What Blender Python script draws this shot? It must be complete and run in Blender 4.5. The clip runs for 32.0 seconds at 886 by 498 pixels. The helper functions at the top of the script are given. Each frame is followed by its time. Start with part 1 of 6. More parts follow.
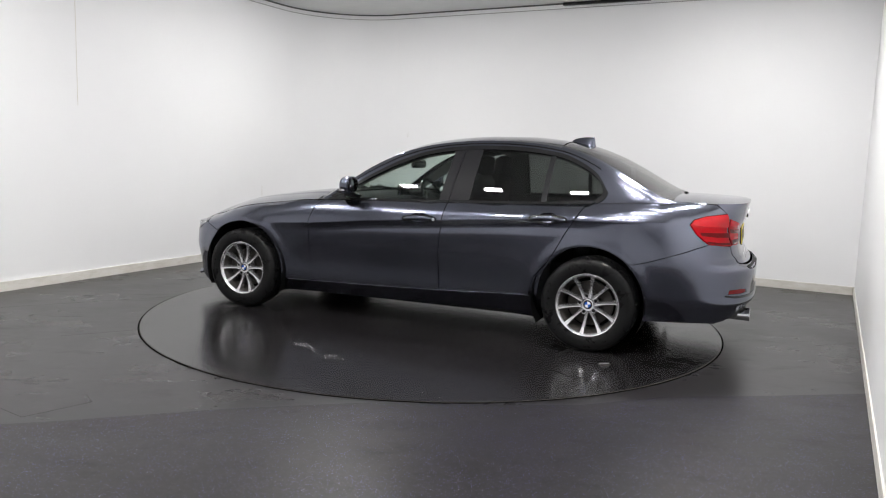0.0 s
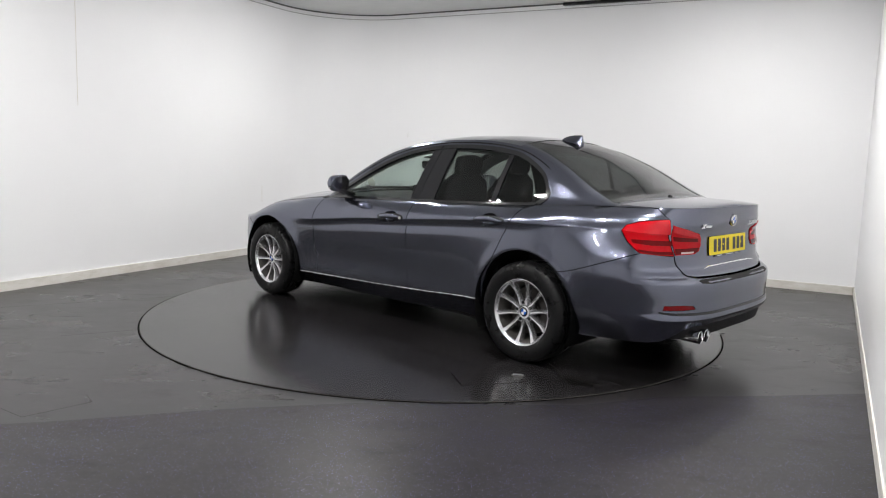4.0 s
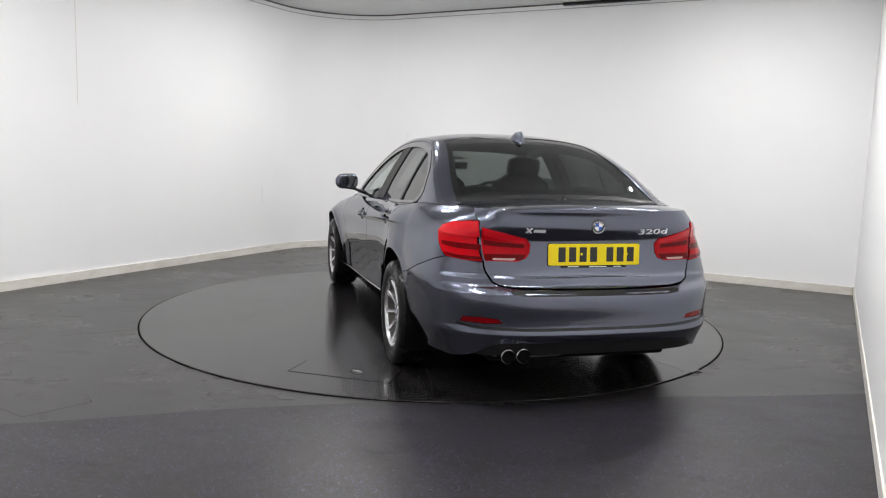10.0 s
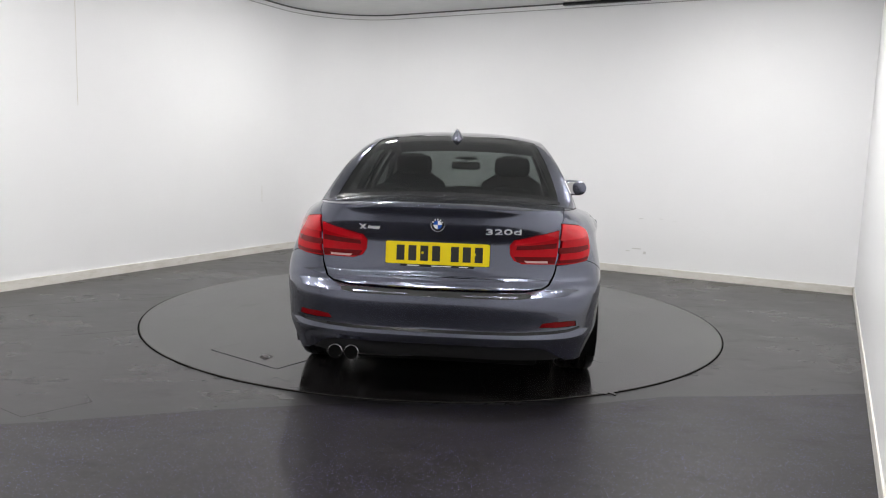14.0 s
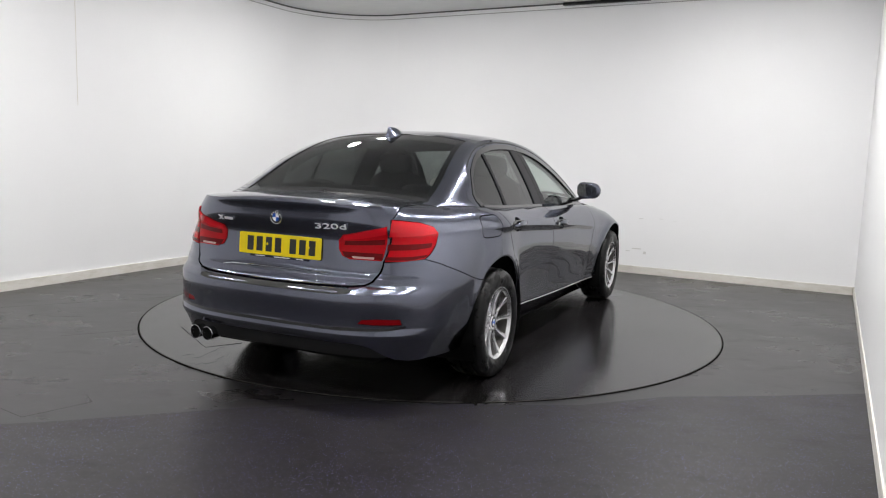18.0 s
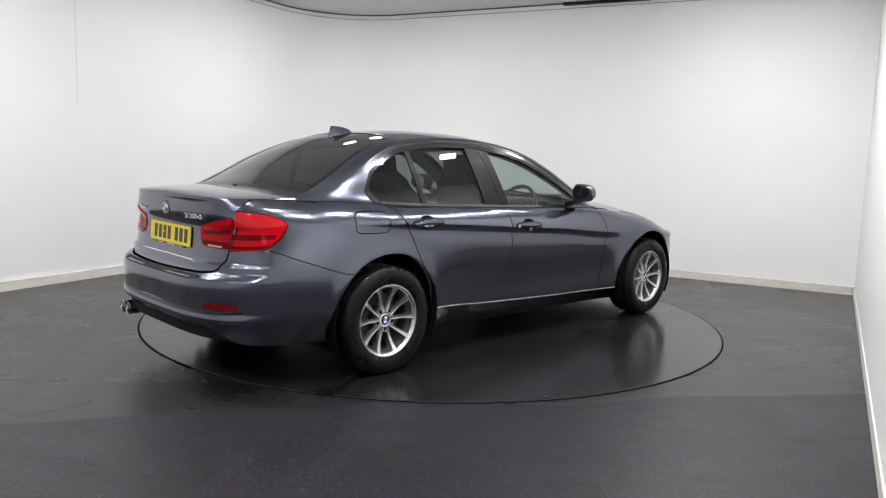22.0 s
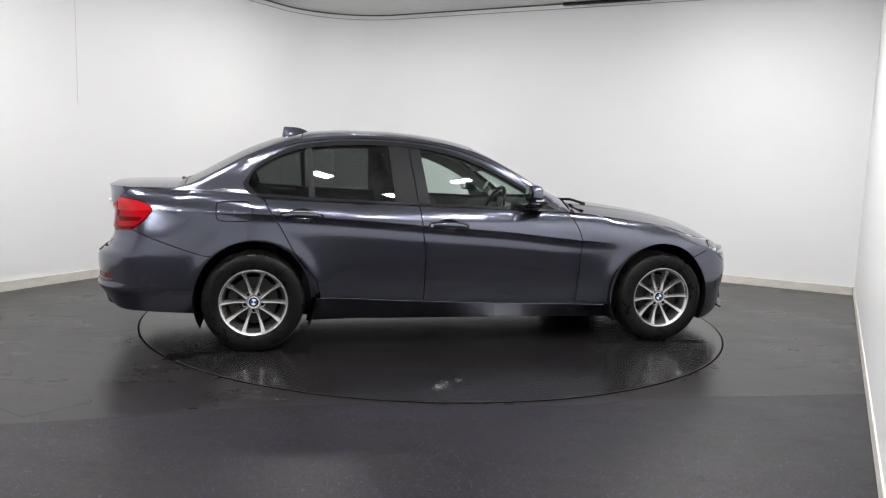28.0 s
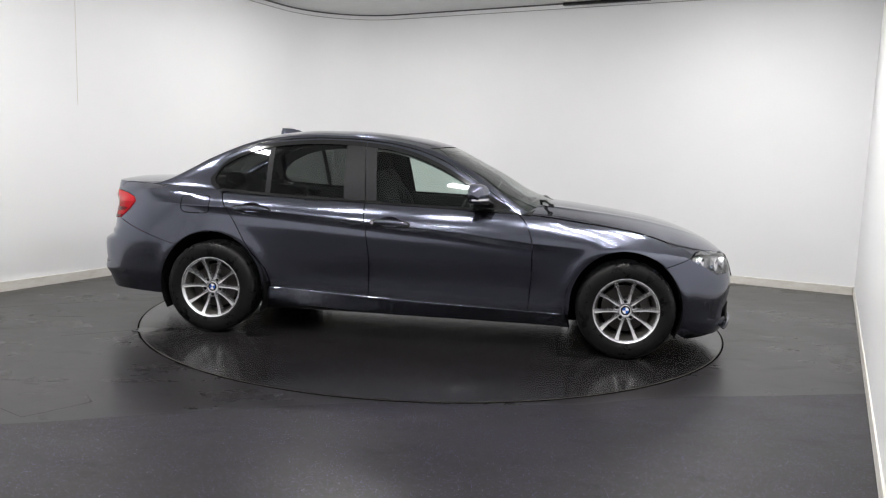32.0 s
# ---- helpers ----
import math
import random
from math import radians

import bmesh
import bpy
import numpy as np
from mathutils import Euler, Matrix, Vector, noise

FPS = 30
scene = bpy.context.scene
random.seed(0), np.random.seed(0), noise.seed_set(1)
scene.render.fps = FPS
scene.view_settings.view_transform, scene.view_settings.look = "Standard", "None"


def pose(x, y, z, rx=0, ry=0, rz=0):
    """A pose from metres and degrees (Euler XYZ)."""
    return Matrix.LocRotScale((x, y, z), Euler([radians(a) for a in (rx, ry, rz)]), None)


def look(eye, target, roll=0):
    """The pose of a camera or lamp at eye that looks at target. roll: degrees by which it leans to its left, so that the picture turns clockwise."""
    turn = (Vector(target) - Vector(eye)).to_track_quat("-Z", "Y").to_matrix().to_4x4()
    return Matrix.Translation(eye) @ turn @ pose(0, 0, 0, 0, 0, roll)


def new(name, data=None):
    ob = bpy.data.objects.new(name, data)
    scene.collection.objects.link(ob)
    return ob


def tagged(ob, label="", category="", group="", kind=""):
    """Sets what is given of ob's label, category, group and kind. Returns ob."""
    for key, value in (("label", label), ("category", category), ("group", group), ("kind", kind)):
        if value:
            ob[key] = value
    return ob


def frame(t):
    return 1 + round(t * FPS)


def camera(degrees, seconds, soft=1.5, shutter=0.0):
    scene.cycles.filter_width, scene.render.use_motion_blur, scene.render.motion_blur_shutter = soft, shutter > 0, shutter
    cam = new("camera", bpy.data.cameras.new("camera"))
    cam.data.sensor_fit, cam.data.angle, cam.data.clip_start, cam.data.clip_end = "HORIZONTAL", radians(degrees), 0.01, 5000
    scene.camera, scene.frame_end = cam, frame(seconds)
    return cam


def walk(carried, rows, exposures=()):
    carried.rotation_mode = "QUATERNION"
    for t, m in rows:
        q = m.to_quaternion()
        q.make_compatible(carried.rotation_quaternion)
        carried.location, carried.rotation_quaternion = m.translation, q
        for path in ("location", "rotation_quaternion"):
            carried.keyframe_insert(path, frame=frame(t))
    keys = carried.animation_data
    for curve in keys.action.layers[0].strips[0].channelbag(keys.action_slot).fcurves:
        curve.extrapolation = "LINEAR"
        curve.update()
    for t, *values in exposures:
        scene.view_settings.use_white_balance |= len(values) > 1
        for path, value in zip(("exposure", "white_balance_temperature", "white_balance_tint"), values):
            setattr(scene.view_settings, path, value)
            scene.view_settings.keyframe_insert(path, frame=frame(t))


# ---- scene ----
# camera
cam = camera(61.55, 32.0, soft=1.1)
EYE = (0.0, 0.0, 1.286)
walk(cam, [(0.0, look(EYE, (0.0, 5.0, 1.286 - 5.0 * math.tan(radians(7.32))), 1.81)),
           (32.0, look(EYE, (0.0, 5.0, 1.286 - 5.0 * math.tan(radians(7.32))), 1.81))])

# the turntable's axis and its turn, by which car and platform go round
AXIS = (-0.069, 5.976)
CAR_OFFSET = (0.012, -0.236)
TURN = [(0, 156.95), (2, 146.60), (4, 136.30), (6, 126.05), (9, 111.05), (11, 100.80), (13, 90.40), (15, 79.95), (16.5, 72.20),
        (19, 59.40), (21, 49.10), (23, 38.80), (25.5, 25.90), (28, 12.95), (30, 2.65), (32, -7.75)]


def heading(t):
    """The car's heading at t seconds, in degrees."""
    return float(np.interp(t, [a for a, _ in TURN], [b for _, b in TURN]))


# room frame: u runs along the back wall, v along the side walls
SKEW = -27.5
RU = Vector((math.cos(radians(SKEW)), math.sin(radians(SKEW)), 0))
RV = Vector((-math.sin(radians(SKEW)), math.cos(radians(SKEW)), 0))
U_LEFT, U_RIGHT, V_BACK, V_FRONT, HEIGHT = -6.24, 0.27, 8.51, -2.2, 3.05


def room(u, v, z=0.0):
    return RU * u + RV * v + Vector((0, 0, z))


# world: the closed hall gets no daylight
world = bpy.data.worlds.new("world")
world.use_nodes = True
world.node_tree.nodes["Background"].inputs[0].default_value = (0.9, 0.95, 1.0, 1)
world.node_tree.nodes["Background"].inputs[1].default_value = 0.02
scene.world = world
LAMP_POWER = 256.0
scene.view_settings.exposure = 0.0


# ---- materials ----
def material(name, color, rough=0.5, metal=0.0, coat=0.0, spec=0.5, emit=None, emit_strength=0.0):
    m = bpy.data.materials.new(name)
    m.use_nodes = True
    b = m.node_tree.nodes["Principled BSDF"]
    b.inputs["Base Color"].default_value = (*color, 1)
    b.inputs["Roughness"].default_value = rough
    b.inputs["Metallic"].default_value = metal
    b.inputs["Coat Weight"].default_value = coat
    b.inputs["Coat Roughness"].default_value = 0.03
    b.inputs["Specular IOR Level"].default_value = spec
    if emit:
        b.inputs["Emission Color"].default_value = (*emit, 1)
        b.inputs["Emission Strength"].default_value = emit_strength
    return m


def nodes_of(m):
    return m.node_tree.nodes, m.node_tree.links, m.node_tree.nodes["Principled BSDF"]


def noise_node(m, scale, detail=4.0, rough=0.55, object_space=True, stretch=(1, 1, 1)):
    n, l, _ = nodes_of(m)
    tc = n.new("ShaderNodeTexCoord")
    mp = n.new("ShaderNodeMapping")
    mp.inputs["Scale"].default_value = stretch
    tx = n.new("ShaderNodeTexNoise")
    tx.inputs["Scale"].default_value = scale
    tx.inputs["Detail"].default_value = detail
    tx.inputs["Roughness"].default_value = rough
    l.new(tc.outputs["Object"], mp.inputs["Vector"])
    l.new(mp.outputs["Vector"], tx.inputs["Vector"])
    return tx


def ramp(m, source, stops):
    n, l, _ = nodes_of(m)
    r = n.new("ShaderNodeValToRGB")
    while len(r.color_ramp.elements) < len(stops):
        r.color_ramp.elements.new(0.5)
    for e, (p, c) in zip(r.color_ramp.elements, stops):
        e.position = p
        e.color = (*c, 1) if len(c) == 3 else c
    l.new(source, r.inputs["Fac"])
    return r


def mix(m, fac, a, b, kind="MIX"):
    n, l, _ = nodes_of(m)
    x = n.new("ShaderNodeMix")
    x.data_type, x.blend_type = "RGBA", kind
    for sock, val in ((x.inputs[0], fac), (x.inputs[6], a), (x.inputs[7], b)):
        if isinstance(val, (int, float)):
            sock.default_value = val
        elif isinstance(val, tuple):
            sock.default_value = (*val, 1)
        else:
            l.new(val, sock)
    return x.outputs[2]


def bump(m, source, strength, distance=0.01):
    n, l, b = nodes_of(m)
    x = n.new("ShaderNodeBump")
    x.inputs["Strength"].default_value = strength
    x.inputs["Distance"].default_value = distance
    l.new(source, x.inputs["Height"])
    l.new(x.outputs["Normal"], b.inputs["Normal"])


def wall_paint():
    m = material("white_wall_paint", (0.82, 0.82, 0.83), 0.45, spec=0.3)
    n, l, b = nodes_of(m)
    big = noise_node(m, 0.7, 3)
    col = ramp(m, big.outputs["Fac"], [(0.3, (0.855, 0.855, 0.865)), (0.7, (0.885, 0.885, 0.89))])
    scuff = noise_node(m, 5.0, 6, 0.7, stretch=(1, 1, 0.35))
    mask = ramp(m, scuff.outputs["Fac"], [(0.70, (0, 0, 0)), (0.80, (1, 1, 1))])
    l.new(mix(m, mask.outputs["Color"], col.outputs["Color"], (0.76, 0.75, 0.74)), b.inputs["Base Color"])
    fine = noise_node(m, 160, 2)
    bump(m, fine.outputs["Fac"], 0.08, 0.003)
    return m


def ceiling_paint():
    m = material("grey_white_ceiling_paint", (0.62, 0.63, 0.62), 0.7)
    n, l, b = nodes_of(m)
    t = noise_node(m, 2.5, 5)
    c = ramp(m, t.outputs["Fac"], [(0.3, (0.68, 0.69, 0.68)), (0.7, (0.76, 0.77, 0.76))])
    l.new(c.outputs["Color"], b.inputs["Base Color"])
    return m


def skirting_paint():
    m = material("off_white_skirting", (0.72, 0.70, 0.66), 0.4)
    n, l, b = nodes_of(m)
    t = noise_node(m, 6.0, 6, 0.65, stretch=(1, 1, 3))
    c = ramp(m, t.outputs["Fac"], [(0.32, (0.62, 0.59, 0.53)), (0.50, (0.72, 0.695, 0.645)), (0.68, (0.77, 0.755, 0.72))])
    l.new(c.outputs["Color"], b.inputs["Base Color"])
    return m


def wet_rubber():
    m = material("tyre_rubber", (0.006, 0.006, 0.0064), 0.4, spec=0.2)
    n, l, b = nodes_of(m)
    t = noise_node(m, 14.0, 6, 0.7)
    r = ramp(m, t.outputs["Fac"], [(0.44, (0.50, 0.50, 0.50)), (0.62, (0.16, 0.16, 0.16))])
    l.new(r.outputs["Color"], b.inputs["Roughness"])
    bump(m, noise_node(m, 70.0, 4, 0.6).outputs["Fac"], 0.25, 0.004)
    return m


def vinyl(name, base, rough, speck, wet=0.3, spec=0.4):
    """Safety-floor vinyl: dark, dusty, slightly uneven gloss, with fine bright flecks."""
    m = material(name, base, rough, spec=spec)
    n, l, b = nodes_of(m)
    cloud = noise_node(m, 1.1, 5, 0.6)
    cloud2 = noise_node(m, 9.0, 5, 0.65)
    lo = tuple(c * 0.80 for c in base)
    hi = tuple(c * 1.22 for c in base)
    c1 = ramp(m, cloud.outputs["Fac"], [(0.3, lo), (0.7, hi)])
    c2 = mix(m, 0.5, c1.outputs["Color"], ramp(m, cloud2.outputs["Fac"], [(0.3, (0.75, 0.75, 0.75)), (0.7, (1.2, 1.2, 1.2))]).outputs["Color"], "MULTIPLY")
    # fine mottling of the wear layer
    mottle = noise_node(m, 34.0, 4, 0.7)
    c2 = mix(m, 0.2 + 0.6 * min(speck, 1.0), c2, ramp(m, mottle.outputs["Fac"], [(0.34, (0.62, 0.60, 0.60)), (0.66, (1.42, 1.40, 1.36))]).outputs["Color"], "MULTIPLY")
    tc = n.new("ShaderNodeTexCoord")
    v = n.new("ShaderNodeTexVoronoi")
    v.inputs["Scale"].default_value = 120.0
    l.new(tc.outputs["Object"], v.inputs["Vector"])
    near = ramp(m, v.outputs["Distance"], [(0.22, (1, 1, 1)), (0.33, (0, 0, 0))])
    sep = n.new("ShaderNodeSeparateColor")
    l.new(v.outputs["Color"], sep.inputs["Color"])
    crowd = noise_node(m, 3.5, 4, 0.7)
    thin = mix(m, 0.6, sep.outputs["Red"], crowd.outputs["Fac"])
    pick = ramp(m, thin, [(0.515, (0, 0, 0)), (0.63, (1, 1, 1))])
    tint = ramp(m, sep.outputs["Green"], [(0.0, (0.085, 0.085, 0.26)), (0.6, (0.13, 0.125, 0.32)), (0.80, (0.12, 0.095, 0.075)), (0.92, (0.11, 0.11, 0.30)), (1.0, (0.42, 0.40, 0.52))])
    fleck = mix(m, 1.0, near.outputs["Color"], pick.outputs["Color"], "MULTIPLY")
    fleck = mix(m, 1.0, fleck, (speck, speck, speck), "MULTIPLY")
    l.new(mix(m, fleck, c2, tint.outputs["Color"]), b.inputs["Base Color"])
    rr = ramp(m, cloud.outputs["Fac"], [(0.3, (rough * 0.85,) * 3), (0.7, (rough * 1.15,) * 3)])
    # smeared damp marks and dusty streaks, glossier and duller than the rest
    smear = noise_node(m, 2.6, 7, 0.62, stretch=(1.0, 2.2, 1.0))
    damp = ramp(m, smear.outputs["Fac"], [(0.56, (0, 0, 0)), (0.74, (1, 1, 1))])
    dust = ramp(m, smear.outputs["Fac"], [(0.28, (1, 1, 1)), (0.44, (0, 0, 0))])
    r1 = mix(m, mix(m, 1.0, damp.outputs["Color"], (0.8 * wet + 0.1,) * 3, "MULTIPLY"), rr.outputs["Color"], (rough * 0.5,) * 3)
    l.new(mix(m, mix(m, 1.0, dust.outputs["Color"], (0.35,) * 3, "MULTIPLY"), r1, (rough * 1.7,) * 3), b.inputs["Roughness"])
    grain = noise_node(m, 420, 2)
    bump(m, grain.outputs["Fac"], 0.010, 0.002)
    return m


def car_paint():
    """Metallic base coat with fine flakes under a clear lacquer that mirrors more towards grazing."""
    m = bpy.data.materials.new("dark_grey_metallic_paint")
    m.use_nodes = True
    n, l = m.node_tree.nodes, m.node_tree.links
    n.clear()
    out = n.new("ShaderNodeOutputMaterial")
    tc = n.new("ShaderNodeTexCoord")
    flake = n.new("ShaderNodeTexNoise")
    flake.inputs["Scale"].default_value = 900.0
    l.new(tc.outputs["Object"], flake.inputs["Vector"])
    c = n.new("ShaderNodeValToRGB")
    for e, (p, col) in zip(c.color_ramp.elements, ((0.35, (0.015, 0.016, 0.0205)), (0.70, (0.026, 0.0275, 0.035)))):
        e.position, e.color = p, (*col, 1)
    l.new(flake.outputs["Fac"], c.inputs["Fac"])
    broad = n.new("ShaderNodeBsdfAnisotropic")
    broad.distribution = "GGX"
    broad.inputs["Roughness"].default_value = 0.44
    l.new(c.outputs["Color"], broad.inputs["Color"])
    tight = n.new("ShaderNodeBsdfAnisotropic")
    tight.distribution = "BECKMANN"
    tight.inputs["Roughness"].default_value = 0.225
    tight.inputs["Color"].default_value = (0.098, 0.105, 0.141, 1)
    base = n.new("ShaderNodeAddShader")
    l.new(broad.outputs[0], base.inputs[0])
    l.new(tight.outputs[0], base.inputs[1])
    lacquer = n.new("ShaderNodeBsdfAnisotropic")
    lacquer.distribution = "GGX"
    lacquer.inputs["Roughness"].default_value = 0.03
    lacquer.inputs["Color"].default_value = (1, 1, 1, 1)
    fr = n.new("ShaderNodeFresnel")
    fr.inputs["IOR"].default_value = 1.5
    x = n.new("ShaderNodeMixShader")
    l.new(fr.outputs[0], x.inputs[0])
    l.new(base.outputs[0], x.inputs[1])
    l.new(lacquer.outputs[0], x.inputs[2])
    l.new(x.outputs[0], out.inputs[0])
    return m


def glass(name, tint, gloss=0.02):
    """A pane: it lets tinted light through and mirrors more towards grazing."""
    m = bpy.data.materials.new(name)
    m.use_nodes = True
    n, l = m.node_tree.nodes, m.node_tree.links
    n.clear()
    out = n.new("ShaderNodeOutputMaterial")
    a = n.new("ShaderNodeBsdfTransparent")
    a.inputs[0].default_value = (*tint, 1)
    g = n.new("ShaderNodeBsdfGlossy")
    g.inputs["Roughness"].default_value = gloss
    f = n.new("ShaderNodeLayerWeight")
    f.inputs["Blend"].default_value = 0.5
    pw = n.new("ShaderNodeMath")
    pw.operation, pw.inputs[1].default_value = "POWER", 4.0
    ma = n.new("ShaderNodeMath")
    ma.operation, ma.inputs[1].default_value, ma.inputs[2].default_value = "MULTIPLY_ADD", 0.85, 0.06
    x = n.new("ShaderNodeMixShader")
    l.new(f.outputs["Facing"], pw.inputs[0])
    l.new(pw.outputs[0], ma.inputs[0])
    l.new(ma.outputs[0], x.inputs[0])
    l.new(a.outputs[0], x.inputs[1])
    l.new(g.outputs[0], x.inputs[2])
    l.new(x.outputs[0], out.inputs[0])
    return m


WALL = wall_paint()
CEIL = ceiling_paint()
VINYL = vinyl("dark_grey_vinyl", (0.0174, 0.0160, 0.0166), 0.29, 0.10, 0.3, 0.34)
VINYL_FLECK = vinyl("flecked_dark_vinyl", (0.0160, 0.0146, 0.0160), 0.38, 1.0, 0.2, 0.29)
VINYL_TABLE = vinyl("turntable_vinyl", (0.0138, 0.0128, 0.0133), 0.18, 0.10, 0.35, 0.42)
SKIRT = skirting_paint()
WET = material("wet_dark_vinyl", (0.007, 0.0066, 0.0064), 0.10, spec=0.4)
GAP = material("black_rubber_gap", (0.006, 0.006, 0.006), 0.95, spec=0.0)
EDGE = material("dusty_edge_strip", (0.050, 0.043, 0.038), 0.7, spec=0.3)
JOINT = material("floor_joint_line", (0.012, 0.0115, 0.0115), 0.7, spec=0.15)
PAINT = car_paint()
BLACK = material("satin_black_trim", (0.010, 0.010, 0.011), 0.2, spec=0.35)
GLOSSBLACK = material("gloss_black_trim", (0.008, 0.008, 0.009), 0.08, coat=0.6)
DARK = material("dark_cavity_liner", (0.006, 0.006, 0.006), 0.9, spec=0.05)
PLASTIC = material("grained_dark_plastic", (0.009, 0.009, 0.0095), 0.6, spec=0.2)
RUBBER = wet_rubber()
PILLAR = material("satin_grey_pillar_film", (0.011, 0.011, 0.013), 0.42, spec=0.13)
ALLOY = material("silver_alloy", (0.63, 0.63, 0.65), 0.27, 0.9, 0.3)
BARREL = material("dark_inner_rim", (0.060, 0.056, 0.052), 0.55, 0.4)
MIRROR = material("door_mirror_glass", (0.46, 0.47, 0.48), 0.02, 1.0)
LAMP_BACK = material("dull_lamp_bowl", (0.16, 0.16, 0.165), 0.35, 0.7)
CHROME = material("chrome", (0.75, 0.75, 0.77), 0.08, 1.0)
STEEL = material("brushed_steel", (0.45, 0.45, 0.46), 0.32, 1.0)
IRON = material("brake_disc_iron", (0.045, 0.040, 0.038), 0.5, 0.6)
FABRIC = material("black_seat_cloth", (0.014, 0.014, 0.016), 0.9, spec=0.12)
TRIM = material("charcoal_interior_plastic", (0.020, 0.020, 0.022), 0.65, spec=0.2)
HEADLINER = material("grey_headliner", (0.10, 0.10, 0.10), 0.9)
GLASS_CLEAR = glass("greenish_window_glass", (0.74, 0.82, 0.78))
GLASS_DARK = glass("tinted_window_glass", (0.26, 0.28, 0.27))
GLASS_REAR = glass("tinted_rear_window_glass", (0.20, 0.212, 0.21))
LENS = glass("clear_lamp_lens", (0.93, 0.94, 0.95))
RED = material("red_lamp_plastic", (0.36, 0.002, 0.006), 0.12, coat=0.2, spec=0.05)
RED_DEEP = material("deep_red_lamp_plastic", (0.10, 0.001, 0.002), 0.10, coat=0.2, spec=0.05)
RED_BRIGHT = material("bright_red_light_guide", (0.55, 0.006, 0.014), 0.10, coat=0.5, spec=0.2)
RED_DARK = material("dark_red_reflector", (0.17, 0.001, 0.003), 0.2, coat=0.3, spec=0.1)
INDICATOR = material("clear_indicator_lens", (0.50, 0.50, 0.51), 0.15, coat=0.8)
CLEAR_LAMP = material("clear_reversing_lens", (0.50, 0.28, 0.27), 0.15, coat=0.6)
YELLOW = material("yellow_reflective_plate", (0.80, 0.63, 0.004), 0.4, coat=0.15, spec=0.25)
INK = material("black_print", (0.01, 0.01, 0.01), 0.4)
# chrome lettering: its bright reflections are put into a pale, half-metallic colour
LETTER = material("pale_chrome_gleam", (0.78, 0.78, 0.80), 0.38, 0.35, 0.3)
WHITE = material("white_enamel", (0.8, 0.8, 0.82), 0.2, coat=0.5)
BLUE = material("blue_enamel", (0.02, 0.10, 0.45), 0.2, coat=0.5)
LIGHT = material("lit_lamp_diffuser", (0.9, 0.9, 0.9), 0.5, emit=(1.0, 0.985, 0.97), emit_strength=LAMP_POWER)
WHITE_METAL = material("white_lamp_housing", (0.75, 0.75, 0.75), 0.4)


# ---- mesh helpers ----
def mesh_of(name, verts, faces, smooth=True, angle=35):
    me = bpy.data.meshes.new(name)
    me.from_pydata([tuple(v) for v in verts], [], faces)
    me.update()
    if smooth:
        me.polygons.foreach_set("use_smooth", [True] * len(me.polygons))
        me.set_sharp_from_angle(angle=radians(angle))
    return me


def thing(name, verts, faces, mat, smooth=True, angle=35):
    ob = new(name, mesh_of(name, verts, faces, smooth, angle))
    ob.data.materials.append(mat)
    return ob


def part(name, bm_or_pair, mat, parent, label="", smooth=True, angle=35):
    """Links a bmesh, or a pair of vertices and faces, as one mesh under a thing or a part."""
    if isinstance(bm_or_pair, tuple):
        me = mesh_of(name, bm_or_pair[0], bm_or_pair[1], smooth, angle)
    else:
        me = bpy.data.meshes.new(name)
        bm_or_pair.to_mesh(me)
        bm_or_pair.free()
        if smooth:
            me.polygons.foreach_set("use_smooth", [True] * len(me.polygons))
            me.set_sharp_from_angle(angle=radians(angle))
    ob = new(name, me)
    for m in mat if isinstance(mat, list) else [mat]:
        me.materials.append(m)
    ob.parent = parent
    if label:
        ob["label"] = label
    return ob


def join(*pairs):
    verts, faces = [], []
    for v, f in pairs:
        k = len(verts)
        verts += [tuple(p) for p in v]
        faces += [tuple(i + k for i in q) for q in f]
    return verts, faces


def moved(pair, m):
    return [tuple(m @ Vector(p)) for p in pair[0]], pair[1]


def mirrored(pair):
    """The pair seen in a mirror that stands along the car's middle."""
    return [(x, -y, z) for x, y, z in pair[0]], [tuple(reversed(f)) for f in pair[1]]


def box(x0, y0, z0, x1, y1, z1, bevel=0.0, seg=2):
    bm = bmesh.new()
    bmesh.ops.create_cube(bm, size=1)
    for v in bm.verts:
        v.co = Vector(((x0 + x1) / 2 + v.co.x * (x1 - x0), (y0 + y1) / 2 + v.co.y * (y1 - y0), (z0 + z1) / 2 + v.co.z * (z1 - z0)))
    if bevel:
        bmesh.ops.bevel(bm, geom=bm.edges[:], offset=bevel, segments=seg, profile=0.5, affect="EDGES")
    bm.verts.index_update()
    out = [tuple(v.co) for v in bm.verts], [tuple(v.index for v in f.verts) for f in bm.faces]
    bm.free()
    return out


def lathe(profile, n=48, axis="y", closed=False):
    """A profile of (radius, along) turned about an axis."""
    verts, faces = [], []
    k = len(profile)
    for i in range(n):
        a = 2 * math.pi * i / n
        for r, h in profile:
            c, s = r * math.cos(a), r * math.sin(a)
            verts.append({"y": (c, h, s), "z": (c, s, h), "x": (h, c, s)}[axis])
    for i in range(n):
        for j in range(k if closed else k - 1):
            a, b = i * k + j, i * k + (j + 1) % k
            c, d = ((i + 1) % n) * k + (j + 1) % k, ((i + 1) % n) * k + j
            faces.append((a, b, c, d) if axis != "y" else (a, d, c, b))
    return verts, faces


